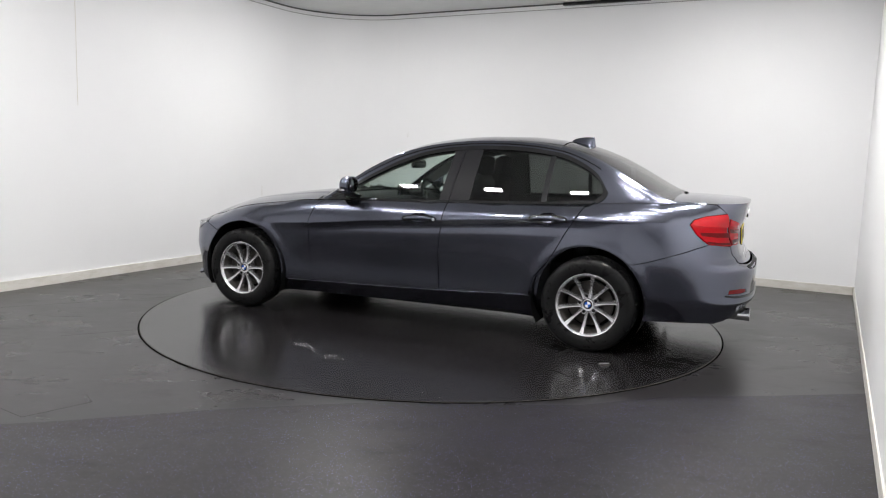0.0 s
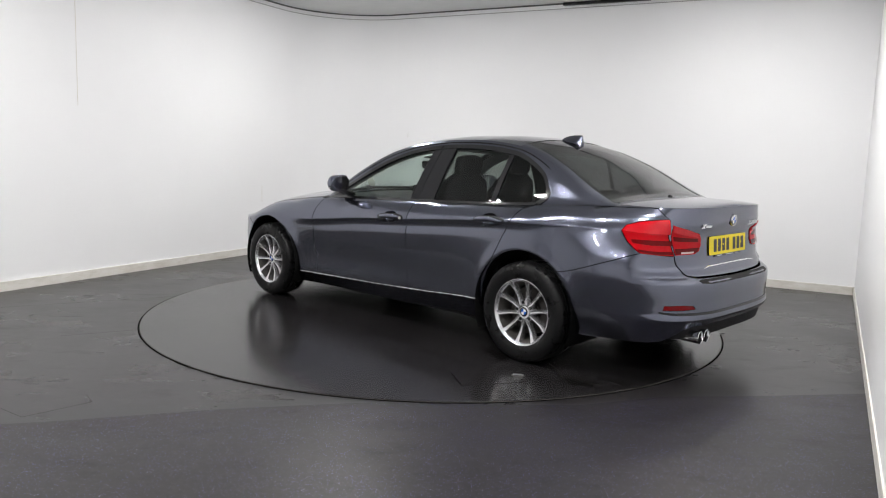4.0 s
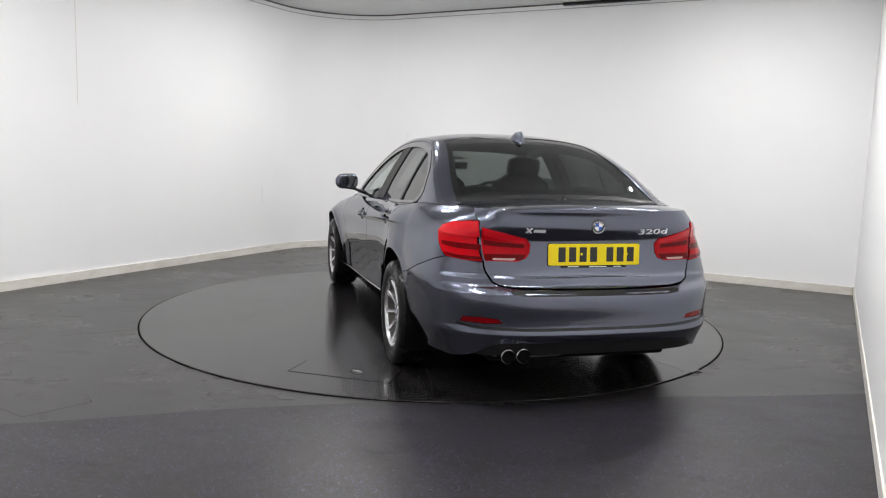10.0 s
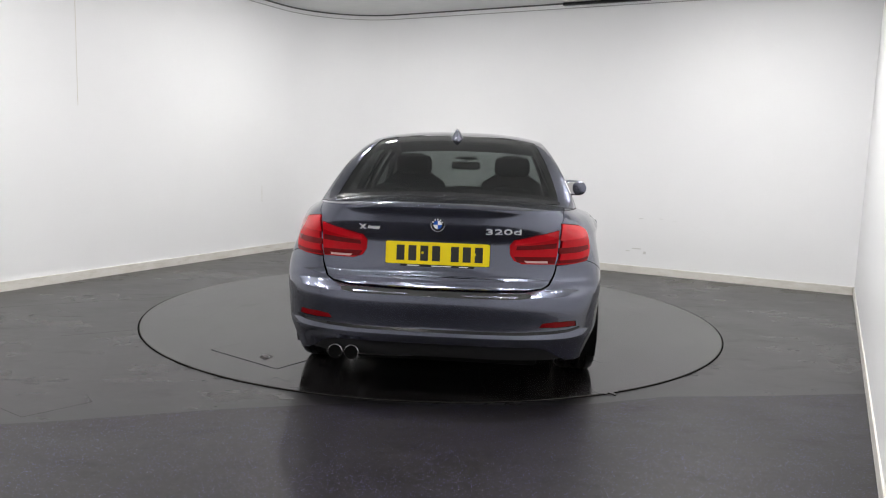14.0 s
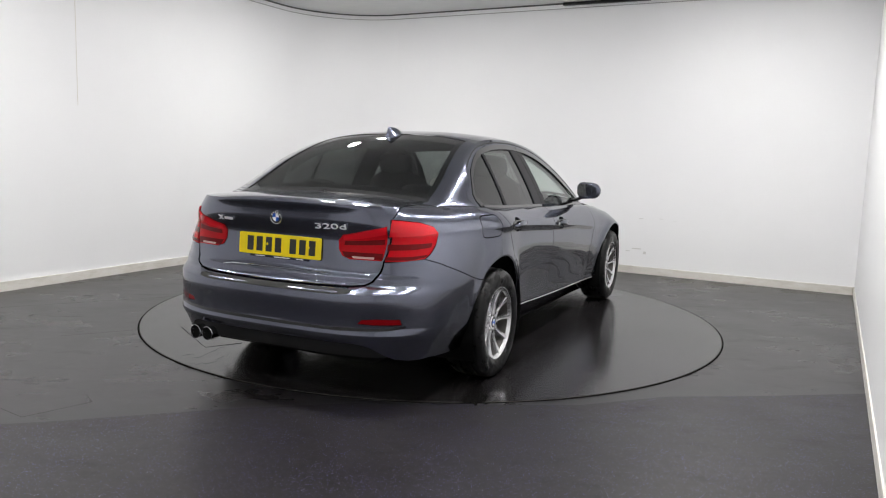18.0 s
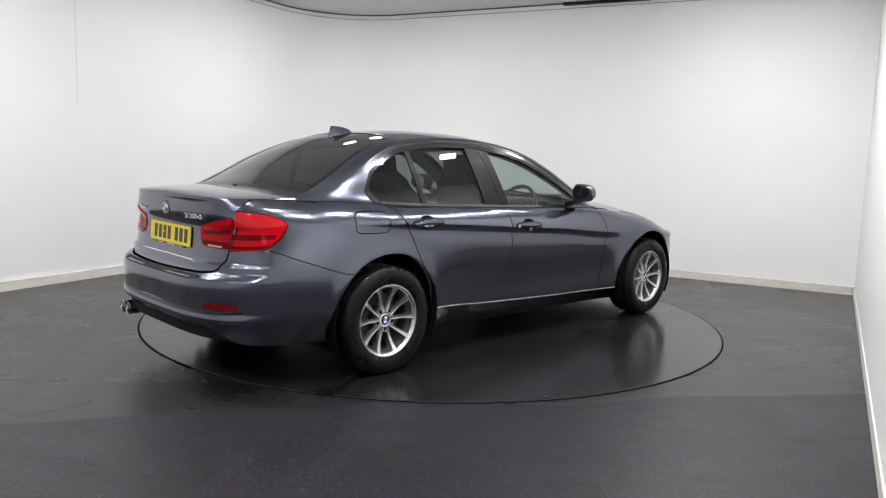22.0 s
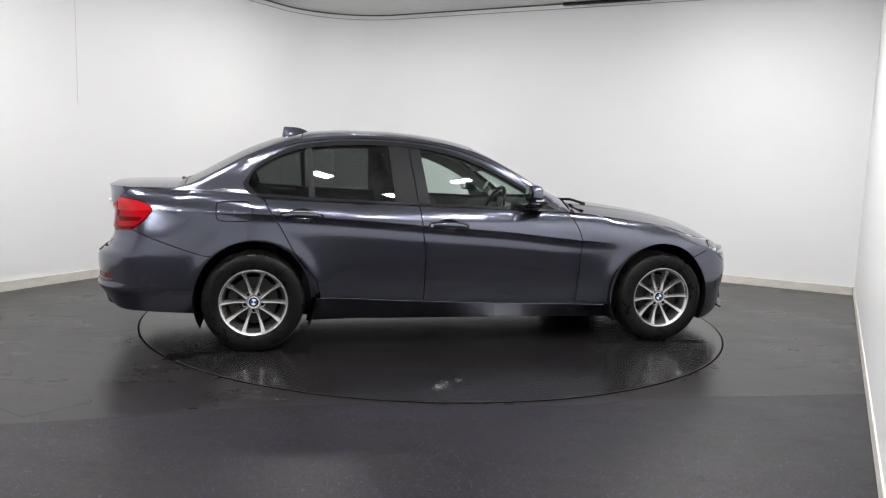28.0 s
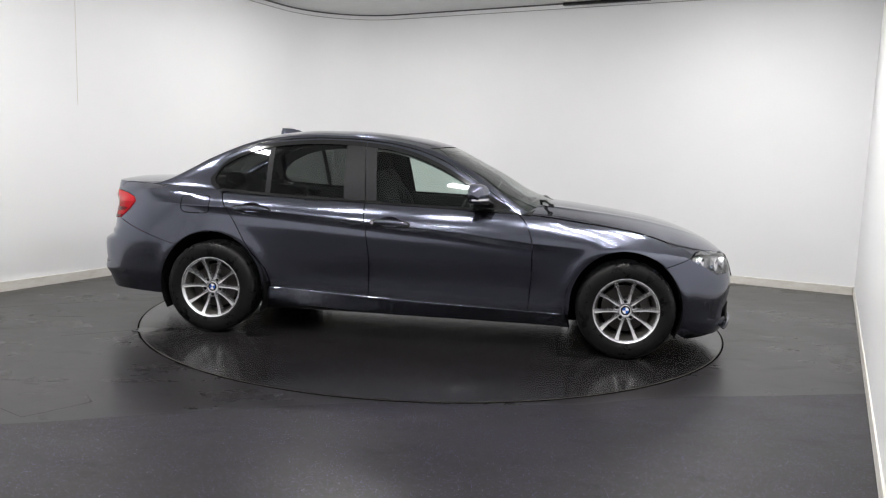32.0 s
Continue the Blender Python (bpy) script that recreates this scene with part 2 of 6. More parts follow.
def tube(points, radius, n=8, cap=True):
    """A round bar along points."""
    pts = [Vector(p) for p in points]
    verts, faces = [], []
    for i, p in enumerate(pts):
        d = (pts[min(i + 1, len(pts) - 1)] - pts[max(i - 1, 0)]).normalized()
        side = d.cross(Vector((0, 0, 1)) if abs(d.z) < 0.95 else Vector((1, 0, 0))).normalized()
        up = side.cross(d)
        r = radius[i] if isinstance(radius, (list, tuple)) else radius
        for j in range(n):
            a = 2 * math.pi * j / n
            verts.append(p + side * (r * math.cos(a)) + up * (r * math.sin(a)))
    for i in range(len(pts) - 1):
        for j in range(n):
            faces.append((i * n + j, i * n + (j + 1) % n, (i + 1) * n + (j + 1) % n, (i + 1) * n + j))
    if cap:
        faces.append(tuple(reversed(range(n))))
        faces.append(tuple(range((len(pts) - 1) * n, len(pts) * n)))
    return verts, faces


def prism(outline, z0, z1, frame_of=None):
    """An outline of (x, y) drawn out from z0 to z1."""
    n = len(outline)
    verts = [(x, y, z0) for x, y in outline] + [(x, y, z1) for x, y in outline]
    faces = [tuple(reversed(range(n))), tuple(range(n, 2 * n))]
    faces += [(i, (i + 1) % n, n + (i + 1) % n, n + i) for i in range(n)]
    return (moved((verts, faces), frame_of) if frame_of is not None else (verts, faces))


# ---- the hall ----
def wall_path(inset=0.0, radius=1.05):
    """The walls' foot, from the right wall's near end round to the left wall's near end; the far left corner is rounded."""
    pts = [(U_RIGHT - inset, V_FRONT), (U_RIGHT - inset, V_BACK - inset)]
    r = radius - inset
    cu, cv = U_LEFT + radius, V_BACK - radius
    for i in range(17):
        a = radians(90 + 90 * i / 16)
        pts.append((cu + r * math.cos(a), cv + r * math.sin(a)))
    pts.append((U_LEFT + inset, V_FRONT))
    return pts


def extrude_path(inner, outer, z0, z1):
    verts, faces = [], []
    for (a, b) in zip(inner, outer):
        verts += [room(*a, z0), room(*a, z1), room(*b, z1), room(*b, z0)]
    for i in range(len(inner) - 1):
        k, q = 4 * i, 4 * i + 4
        for j in range(4):
            faces.append((k + j, k + (j + 1) % 4, q + (j + 1) % 4, q + j))
    faces += [(0, 3, 2, 1), tuple(4 * (len(inner) - 1) + j for j in range(4))]
    return verts, faces


def build_hall():
    full_in, full_out = wall_path(0.0), wall_path(-0.12)
    spans = {"wall_right": (0, 2, "white painted hall wall close beside the camera"), "wall_back": (1, 3, "white painted back wall of the hall"),
             "wall_left": (2, 20, "white painted wall with a rounded far corner")}
    for name, (a, b, label) in spans.items():
        v, f = extrude_path(full_in[a:b], full_out[a:b], -0.02, HEIGHT + 0.02)
        tagged(thing(name, v, f, WALL, angle=30), label, "wall", kind="structure")
    v, f = box(U_LEFT - 0.12, V_FRONT - 0.14, -0.02, U_RIGHT + 0.12, V_FRONT - 0.004, HEIGHT + 0.02)
    tagged(thing("wall_front", [room(*p) for p in v], f, WALL, False), "white painted wall behind the camera", "wall", kind="structure")
    # skirting boards, one run along each wall
    s_in, s_out = wall_path(0.022), wall_path(0.0)
    for name, (a, b) in {"baseboard_right": (0, 2), "baseboard_back": (1, 3), "baseboard_left": (2, 20)}.items():
        v, f = extrude_path((wall_path(0.009) if a == 0 else s_in)[a:b], s_out[a:b], -0.006, 0.076)
        tagged(thing(name, v, f, SKIRT, angle=30), "off-white painted skirting board along the wall", "skirting board", kind="structure")
    # floor
    v, f = box(U_LEFT - 0.12, V_FRONT - 0.14, -0.12, U_RIGHT + 0.12, V_BACK + 0.12, -0.006)
    tagged(thing("floor", [room(*p) for p in v], f, VINYL, False), "dark grey sheet vinyl floor with a dull gloss", "floor", kind="structure")
    # flecked sheet in front of the turntable
    line = [(-6.3, 2.0), (-2.6, 3.10), (-1.77, 3.32), (-1.05, 3.555), (-0.37, 3.715), (0.30, 3.735), (0.75, 3.78), (1.25, 3.965), (1.75, 4.02), (2.54, 4.148), (1.0, 1.0), (-0.82, -2.05), (-6.5, 0.95)]
    v, f = prism(list(reversed(line)), -0.02, -0.0035)
    tagged(thing("floor_sheet", v, f, VINYL_FLECK, False), "dark vinyl floor sheet with blue and white flecks", "floor", kind="structure")
    # lift-out covers in the floor
    for pts in ([(-2.13, 3.475), (-1.955, 3.36), (-1.735, 3.60), (-1.81, 3.70)], [(-3.09, 5.46), (-2.87, 5.40), (-2.66, 5.44), (-2.97, 5.65)]):
        cx, cy = sum(p[0] for p in pts) / 4, sum(p[1] for p in pts) / 4
        cover = tagged(new("floor_cover"), "dark vinyl lift-out cover set flush in the floor", "floor cover", "covers in the floor")
        cover.location = (cx, cy, 0)
        loc = [(x - cx, y - cy) for x, y in pts]
        part("joint", prism(loc, -0.02, -0.0056), JOINT, cover, smooth=False)
        part("lid", prism([(x * 0.991, y * 0.991) for x, y in loc], -0.02, -0.0052), VINYL, cover, smooth=False)
    # welded seams between the floor's sheets
    for k, (a, b) in enumerate((((-3.42, 5.65), (-2.04, 6.43)), ((-2.55, 4.85), (-2.05, 5.13)), ((-2.0, 4.75), (-1.86, 4.85)), ((1.75, 4.02), (2.55, 4.15)))):
        v, f = tube([(a[0], a[1], -0.0075), (b[0], b[1], -0.0075)], 0.0022, 6)
        tagged(thing("floor_seam_%d" % (k + 1), v, f, JOINT), "thin dark welded seam in the floor", "floor seam", kind="structure")
    # cable, and a dark strip that paints the shadow joint under the ceiling
    p0, p1 = wall_path(0.012), wall_path(0.004)
    v, f = extrude_path(p0[:], p1[:], HEIGHT - 0.064, HEIGHT - 0.056)
    tagged(thing("cable", v, f, material("pale_grey_cable", (0.42, 0.42, 0.41), 0.5), angle=30), "thin pale cable along the top of the wall", "cable", kind="structure")
    v, f = extrude_path(wall_path(0.016)[1:], wall_path(-0.002)[1:], HEIGHT - 0.012, HEIGHT + 0.006)
    tagged(thing("trim", v, f, material("ceiling_shadow_strip", (0.10, 0.10, 0.10), 0.6), angle=30), "dark strip painted as the shadow joint between wall and ceiling", "trim", kind="structure")
    v, f = box(-2.94, V_BACK - 0.07, HEIGHT - 0.035, -1.95, V_BACK - 0.018, HEIGHT - 0.001, 0.004)
    tagged(thing("ceiling_channel", [room(*p) for p in v], f, BLACK), "dark metal channel where wall and ceiling meet", "channel")
    # joints between the wall's boards
    for k, (u, v0, z0, z1) in enumerate(((U_LEFT, 4.60, 1.62, 3.03), (U_LEFT, 7.10, 0.62, 0.82))):
        vv, ff = box(u - 0.002, v0, z0, u + 0.0015, v0 + 0.006, z1)
        tagged(thing("wall_joint_%d" % (k + 1), [room(*p) for p in vv], ff, SKIRT, False), "faint upright joint in the wall", "wall joint", kind="structure")
    # scuffs on the back wall
    for k, (u, z, w, hh) in enumerate(((-1.93, 0.62, 0.05, 0.006), (-1.70, 0.63, 0.04, 0.005), (-1.99, 0.27, 0.10, 0.012), (-1.86, 0.22, 0.03, 0.03), (-2.06, 0.24, 0.05, 0.008), (-1.55, 0.61, 0.03, 0.004))):
        vv, ff = box(u, V_BACK - 0.0012, z, u + w, V_BACK + 0.002, z + hh)
        tagged(thing("wall_scuff_%d" % (k + 1), [room(*p) for p in vv], ff, material("scuffed_paint_%d" % k, (0.66, 0.65, 0.64), 0.6), False), "faint grey scuff on the white wall", "scuff", kind="structure")
    # ceiling
    v, f = box(U_LEFT - 0.12, V_FRONT - 0.14, HEIGHT + 0.002, U_RIGHT + 0.12, V_BACK + 0.12, HEIGHT + 0.1)
    tagged(thing("ceiling", [room(*p) for p in v], f, CEIL, False), "grey-white painted plaster ceiling", "ceiling", kind="structure")


def ceiling_light(u, v, length, width, turn=0.0):
    root = tagged(new("ceiling_light"), "lit rectangular ceiling lamp with white housing, placed from reflections or added as fill", "ceiling light", "lamps under the ceiling")
    root.matrix_world = Matrix.Translation(room(u, v, HEIGHT)) @ pose(0, 0, 0, 0, 0, SKEW + turn)
    part("housing", join(box(-length / 2 - 0.03, -width / 2 - 0.03, -0.05, length / 2 + 0.03, width / 2 + 0.03, -0.001, 0.008)), WHITE_METAL, root)
    part("diffuser", box(-length / 2, -width / 2, -0.058, length / 2, width / 2, -0.048), LIGHT, root, "glowing white diffuser", smooth=False)
    return root


build_hall()
lamp_places = [(-5.05 + 1.05 * k, 2.95, 0) for k in range(5)]
# last right-hand lamp and the left pair are added to brighten the far walls
lamp_places += [(-0.82, v, 90) for v in (3.90, 4.90, 5.90, 6.90)] + [(-4.55, v, 90) for v in (5.90, 6.80)]
lamp_places += [(-4.3 + 1.0 * k, 0.1, 0) for k in range(4)]
for u, v, turn in lamp_places:
    ceiling_light(u, v, 0.22, 0.12, turn)


# ---- turntable ----
def ring(r0, r1, z0, z1, n=128):
    prof = [(r0, z0), (r1, z0), (r1, z1), (r0, z1)]
    return lathe(list(reversed(prof)), n, "z", True)


def build_turntable():
    root = tagged(new("turntable"), "round vehicle turntable with dark grey vinyl top", "turntable")
    n = 160
    top = [(2.222, -0.030), (2.226, -0.004), (2.222, 0.0)]
    v = [(0, 0, 0.0)]
    f = []
    for i in range(n):
        a = 2 * math.pi * i / n
        for r, z in reversed(top):
            v.append((r * math.cos(a), r * math.sin(a), z))
    for i in range(n):
        j = (i + 1) % n
        f.append((0, 1 + 3 * i, 1 + 3 * j))
        for k in range(2):
            f.append((1 + 3 * i + k, 2 + 3 * i + k, 2 + 3 * j + k, 1 + 3 * j + k))
    part("platform", (v, f), VINYL_TABLE, root, "dark vinyl-topped round platform")
    # lift-out cover with its ring, flush in the platform
    c = [(-1.48, 1.27), (-1.81, 0.73), (-1.60, 0.61), (-1.28, 1.14)]
    mid = (sum(p[0] for p in c) / 4, sum(p[1] for p in c) / 4)
    shrink = lambda k: [(mid[0] + (x - mid[0]) * k, mid[1] + (y - mid[1]) * k) for x, y in c]
    part("cover_joint", prism(shrink(1.0), -0.02, 0.0008), GAP, root, "dark joint round a lift-out cover", smooth=False)
    cover = part("cover", prism([(mid[0] + (x - mid[0]) * 0.988, mid[1] + (y - mid[1]) * 0.976) for x, y in c], -0.02, 0.0022), VINYL_TABLE, root, "vinyl-topped lift-out cover", smooth=False)
    spot = Matrix.Translation((-1.575, 0.875, 0.0))
    part("ring_recess", moved(lathe([(0.0, 0.0024), (0.032, 0.0026), (0.037, 0.0032), (0.040, 0.0022)], 28, "z"), spot), IRON, cover, "dark worn recess of the lifting ring")
    loop = [(0.028 * math.cos(radians(a)), 0.019 * math.sin(radians(a)), 0.0075 + 0.006 * math.sin(radians(a))) for a in range(0, 361, 15)]
    part("lifting_ring", moved(tube(loop, 0.0038, 8), spot @ pose(0, 0, 0, 0, 0, 35)), STEEL, cover, "bright steel lifting ring")
    # wet patches left by the tyres
    rng = random.Random(7)
    for px, py, sx, sy in ((-1.82, 0.70, 0.20, 0.07), (-2.02, 0.52, 0.11, 0.05), (-1.20, 0.62, 0.13, 0.05), (1.62, 0.58, 0.12, 0.05), (1.10, 0.60, 0.10, 0.04),
                           (-1.78, -1.14, 0.16, 0.06), (-1.12, -1.12, 0.14, 0.05), (1.66, -1.14, 0.13, 0.05), (1.08, -1.10, 0.15, 0.04), (-0.55, -1.16, 0.10, 0.03), (0.45, -1.20, 0.08, 0.03)):
        k0, k1, turn = rng.uniform(0, 6), rng.uniform(0, 6), rng.uniform(-0.4, 0.4)
        edge = []
        for i in range(40):
            a = 2 * math.pi * i / 40
            r = 1 + 0.22 * math.sin(3 * a + k0) + 0.15 * math.sin(5 * a + k1) + 0.10 * math.sin(9 * a + k0 * 2)
            x, y = sx * r * math.cos(a), sy * r * math.sin(a)
            edge.append((px + x * math.cos(turn) - y * math.sin(turn), py + x * math.sin(turn) + y * math.cos(turn)))
        part("wet_patch", prism(edge, -0.004, 0.0006), WET, root, "thin dark wet patch", smooth=False)
    root.location = (*AXIS, 0)
    gap = tagged(new("turntable_gap"), "narrow black joint round the turntable", "floor joint", kind="structure")
    gap.location = (*AXIS, 0)
    part("seal", ring(2.2265, 2.2365, -0.03, -0.0030), GAP, gap)
    part("edge_strip", ring(2.2255, 2.2272, -0.03, -0.0006), EDGE, gap, "thin dusty edge strip")
    return root


turntable = build_turntable()


# ---- the car's surfaces; x forward, y to its left, origin on the ground midway between the axles ----
def pchip(xs, ys):
    """A smooth curve through given stations that does not overshoot."""
    xs, ys = np.array(xs, float), np.array(ys, float)
    if xs[0] > xs[-1]:
        xs, ys = xs[::-1], ys[::-1]
    h = np.diff(xs)
    d = np.diff(ys) / h
    m = np.zeros(len(xs))
    m[0], m[-1] = d[0], d[-1]
    for i in range(1, len(xs) - 1):
        if d[i - 1] * d[i] > 0:
            w1, w2 = 2 * h[i] + h[i - 1], h[i] + 2 * h[i - 1]
            m[i] = (w1 + w2) / (w1 / d[i - 1] + w2 / d[i])

    def f(x):
        x = np.clip(np.asarray(x, float), xs[0], xs[-1])
        i = np.clip(np.searchsorted(xs, x) - 1, 0, len(xs) - 2)
        t = (x - xs[i]) / h[i]
        return ((2 * t ** 3 - 3 * t ** 2 + 1) * ys[i] + (t ** 3 - 2 * t ** 2 + t) * h[i] * m[i]
                + (3 * t ** 2 - 2 * t ** 3) * ys[i + 1] + (t ** 3 - t ** 2) * h[i] * m[i + 1])
    return f


REAR_X, FRONT_X = -1.60, 1.45          # where the plan begins to round towards tail and nose
REAR_ARC, FRONT_ARC = 0.90, 0.73       # length of the rounding in the running coordinate s
FRONT_N = 2.75
HUB_Z, HUB_X = 0.318, 1.405
ARCHES = ((-1.395, 0.335, 0.372), (1.385, 0.335, 0.368))

f_width = pchip([-1.6, -1.4, -1.0, -0.3, 0.3, 0.9, 1.4, 1.45], [0.872, 0.886, 0.866, 0.858, 0.858, 0.864, 0.886, 0.886])
f_sill = pchip([-2.5, -1.05, -0.44, 0.3, 1.0, 2.2], [0.335, 0.33, 0.30, 0.272, 0.258, 0.255])
f_swage = pchip([-2.5, -1.95, -1.4, -1.0, -0.63, -0.33, 0.3, 0.56, 0.85, 1.2, 2.2], [0.885, 0.888, 0.880, 0.862, 0.838, 0.815, 0.772, 0.745, 0.722, 0.70, 0.60])
f_top = pchip([-2.5, -2.2, -1.9, -1.6, -1.4, -1.0, -0.64, -0.27, 0.11, 0.48, 0.68, 0.9, 1.07, 1.26, 1.45, 1.579, 1.687, 1.835, 2.017, 2.18],
              [1.022, 1.018, 1.010, 1.000, 0.985, 0.962, 0.950, 0.936, 0.925, 0.915, 0.906, 0.890, 0.868, 0.845, 0.815, 0.780, 0.742, 0.708, 0.678, 0.662])
f_topy = pchip([-2.5, -1.98, -1.87, -1.65, -1.4, -1.0, 0.0, 0.5, 0.68, 0.9, 1.2, 1.45, 2.2], [0.68, 0.69, 0.700, 0.724, 0.747, 0.762, 0.770, 0.766, 0.761, 0.755, 0.75, 0.745, 0.745])
f_low = pchip([-2.5, -1.7, -1.15, -0.7, 0.7, 1.1, 1.65, 2.2], [-0.008, -0.012, -0.020, -0.046, -0.046, -0.022, -0.012, -0.008])
f_beltdrop = pchip([-2.5, -1.9, -1.5, -1.2, 0.5, 1.0, 2.2], [0.050, 0.045, 0.030, 0.022, 0.024, 0.026, 0.030])
f_beltin = pchip([-2.5, -1.9, -1.5, -1.2, 0.5, 1.0, 1.45, 2.2], [-0.075, -0.072, -0.066, -0.055, -0.050, -0.058, -0.075, -0.075])
f_tail = pchip([0.10, 0.20, 0.27, 0.355, 0.378, 0.395, 0.412, 0.432, 0.46, 0.55, 0.595, 0.615, 0.640, 0.665, 0.69, 0.75, 0.850, 0.905, 0.93, 0.98, 1.02, 1.08],
               [-2.29, -2.35, -2.38, -2.405, -2.421, -2.425, -2.420, -2.412, -2.413, -2.420, -2.412, -2.385, -2.345, -2.340, -2.318, -2.305, -2.300, -2.322, -2.330, -2.334, -2.346, -2.348])
f_tail_corner = pchip([0.10, 0.20, 0.30, 0.45, 0.55, 0.61, 0.66, 0.71, 0.77, 0.862, 0.93, 0.98, 1.02, 1.08], [-2.30, -2.355, -2.39, -2.412, -2.412, -2.400, -2.385, -2.358, -2.332, -2.322, -2.330, -2.325, -2.310, -2.308])
f_rear_n = pchip([0.10, 0.30, 0.55, 0.66, 0.77, 1.1], [3.5, 3.5, 3.4, 3.6, 4.0, 3.7])
f_swagein = pchip([-2.5, -2.2, -2.006, -1.85, -1.65, -1.45, -1.25, 2.2], [-0.10, -0.10, -0.088, -0.060, -0.030, -0.010, 0.0, 0.0])
f_nose = pchip([0.08, 0.16, 0.20, 0.30, 0.45, 0.55, 0.62, 0.66, 0.70, 0.76], [2.10, 2.16, 2.175, 2.165, 2.18, 2.165, 2.14, 2.115, 2.07, 2.0])


def rows_pchip(Z, Y, z):
    """Row by row: a smooth curve through (Z, Y), read at z."""
    h = np.diff(Z, axis=1)
    h = np.maximum(h, 1e-4)
    d = np.diff(Y, axis=1) / h
    m = np.zeros_like(Y)
    m[:, 0], m[:, -1] = d[:, 0], d[:, -1]
    a, b = d[:, :-1], d[:, 1:]
    w1, w2 = 2 * h[:, 1:] + h[:, :-1], h[:, 1:] + 2 * h[:, :-1]
    ok = a * b > 0
    with np.errstate(divide="ignore", invalid="ignore"):
        m[:, 1:-1] = np.where(ok, (w1 + w2) / (w1 / np.where(ok, a, 1) + w2 / np.where(ok, b, 1)), 0)
    z = np.clip(z, Z[:, 0], Z[:, -1])
    i = np.clip((z[:, None] >= Z).sum(1) - 1, 0, Z.shape[1] - 2)
    r = np.arange(len(z))
    t = (z - Z[r, i]) / h[r, i]
    return ((2 * t ** 3 - 3 * t ** 2 + 1) * Y[r, i] + (t ** 3 - 2 * t ** 2 + t) * h[r, i] * m[r, i]
            + (3 * t ** 2 - 2 * t ** 3) * Y[r, i + 1] + (t ** 3 - t ** 2) * h[r, i] * m[r, i + 1])


def flank(s, z):
    """The lower body's skin on the car's left: s runs along it from the tail's middle to the nose's middle, z is the height."""
    s, z = np.asarray(s, float).ravel(), np.asarray(z, float).ravel()
    w = f_width(s)
    top = f_top(s)
    belt = top - f_beltdrop(s)
    swage = np.minimum(f_swage(s), belt - 0.03)
    mid = np.minimum(0.60, swage - 0.06)
    low = np.minimum(0.42, mid - 0.05)
    sill = np.minimum(f_sill(s), low - 0.05)
    Z = np.stack([0 * s + 0.05, 0 * s + 0.165, sill, low, mid, swage, belt, top], 1)
    Y = np.stack([w - 0.14 + f_low(s), w - 0.040 + f_low(s), w - 0.010 + f_low(s), w + f_low(s), w + f_low(s) * 0.42, w + f_swagein(s), w + np.minimum(f_beltin(s), f_swagein(s) - 0.04), f_topy(s)], 1)
    y = rows_pchip(Z, Y, z)
    fade = np.clip((1.35 - np.abs(s + 0.2)) / 0.5, 0, 1)
    y = y + 0.006 * np.exp(-np.abs(z - swage) / 0.016) * np.clip((s + 2.0) / 0.3, 0, 1) * np.clip((1.15 - s) / 0.4, 0, 1)
    y = y - 0.007 * fade * np.exp(-((z - swage + 0.05) / 0.035) ** 2)
    ar = np.clip((REAR_X - s) / REAR_ARC, 0, 1) ** (f_rear_n(z) / 2) * math.pi / 2
    af = np.clip((s - FRONT_X) / FRONT_ARC, 0, 1) ** (FRONT_N / 2) * math.pi / 2
    x = np.clip(s, REAR_X, FRONT_X)
    mid_tail = np.clip((-1.98 - s) / 0.26, 0, 1)
    tail = f_tail_corner(z) + (f_tail(z) - f_tail_corner(z)) * mid_tail * mid_tail * (3 - 2 * mid_tail)
    x = x + (tail - REAR_X) * np.sin(ar) ** (2 / f_rear_n(z)) + (f_nose(z) - FRONT_X) * np.sin(af) ** (2 / FRONT_N)
    for cx, cz, r in ARCHES:
        d = np.hypot(x - cx, z - cz)
        y = y + 0.010 * np.exp(-((d - r - 0.01) / 0.045) ** 2) * np.clip((z - 0.18) / 0.30, 0, 1)
    y = y * np.maximum(np.cos(ar), 0) ** (2 / f_rear_n(z)) * np.maximum(np.cos(af), 0) ** (2 / FRONT_N)
    return np.stack([x, y, z], 1)


def s_at(x, z):
    """The running coordinate at which the flank reaches x at the height z."""
    if x < REAR_X:
        k = min(1.0, (x - REAR_X) / (float(f_tail_corner(z)) - REAR_X))
        n = float(f_rear_n(z))
        return REAR_X - REAR_ARC * (2 / math.pi * math.asin(k ** (n / 2))) ** (2 / n)
    if x > FRONT_X:
        k = min(1.0, (x - FRONT_X) / (float(f_nose(z)) - FRONT_X))
        return FRONT_X + FRONT_ARC * (2 / math.pi * math.asin(k ** (FRONT_N / 2))) ** (2 / FRONT_N)
    return x


def s_across(y, z):
    """The running coordinate on the tail at which the flank is y metres from the middle at the height z."""
    q = np.linspace(-2.5, -1.62, 900)
    return float(q[np.argmin(np.abs(flank(q, 0 * q + z)[:, 1] - y))]) if y > 0 else -2.5


# upper edge of the flank as seen along x
_s = np.linspace(-2.4, 2.1, 300)
_e = flank(_s, f_top(_s))
EDGE_X, EDGE_Y, EDGE_Z = _e[:, 0], _e[:, 1], _e[:, 2]


def edge_y(x):
    return np.interp(x, EDGE_X, EDGE_Y)


def edge_z(x):
    return np.interp(x, EDGE_X, EDGE_Z)


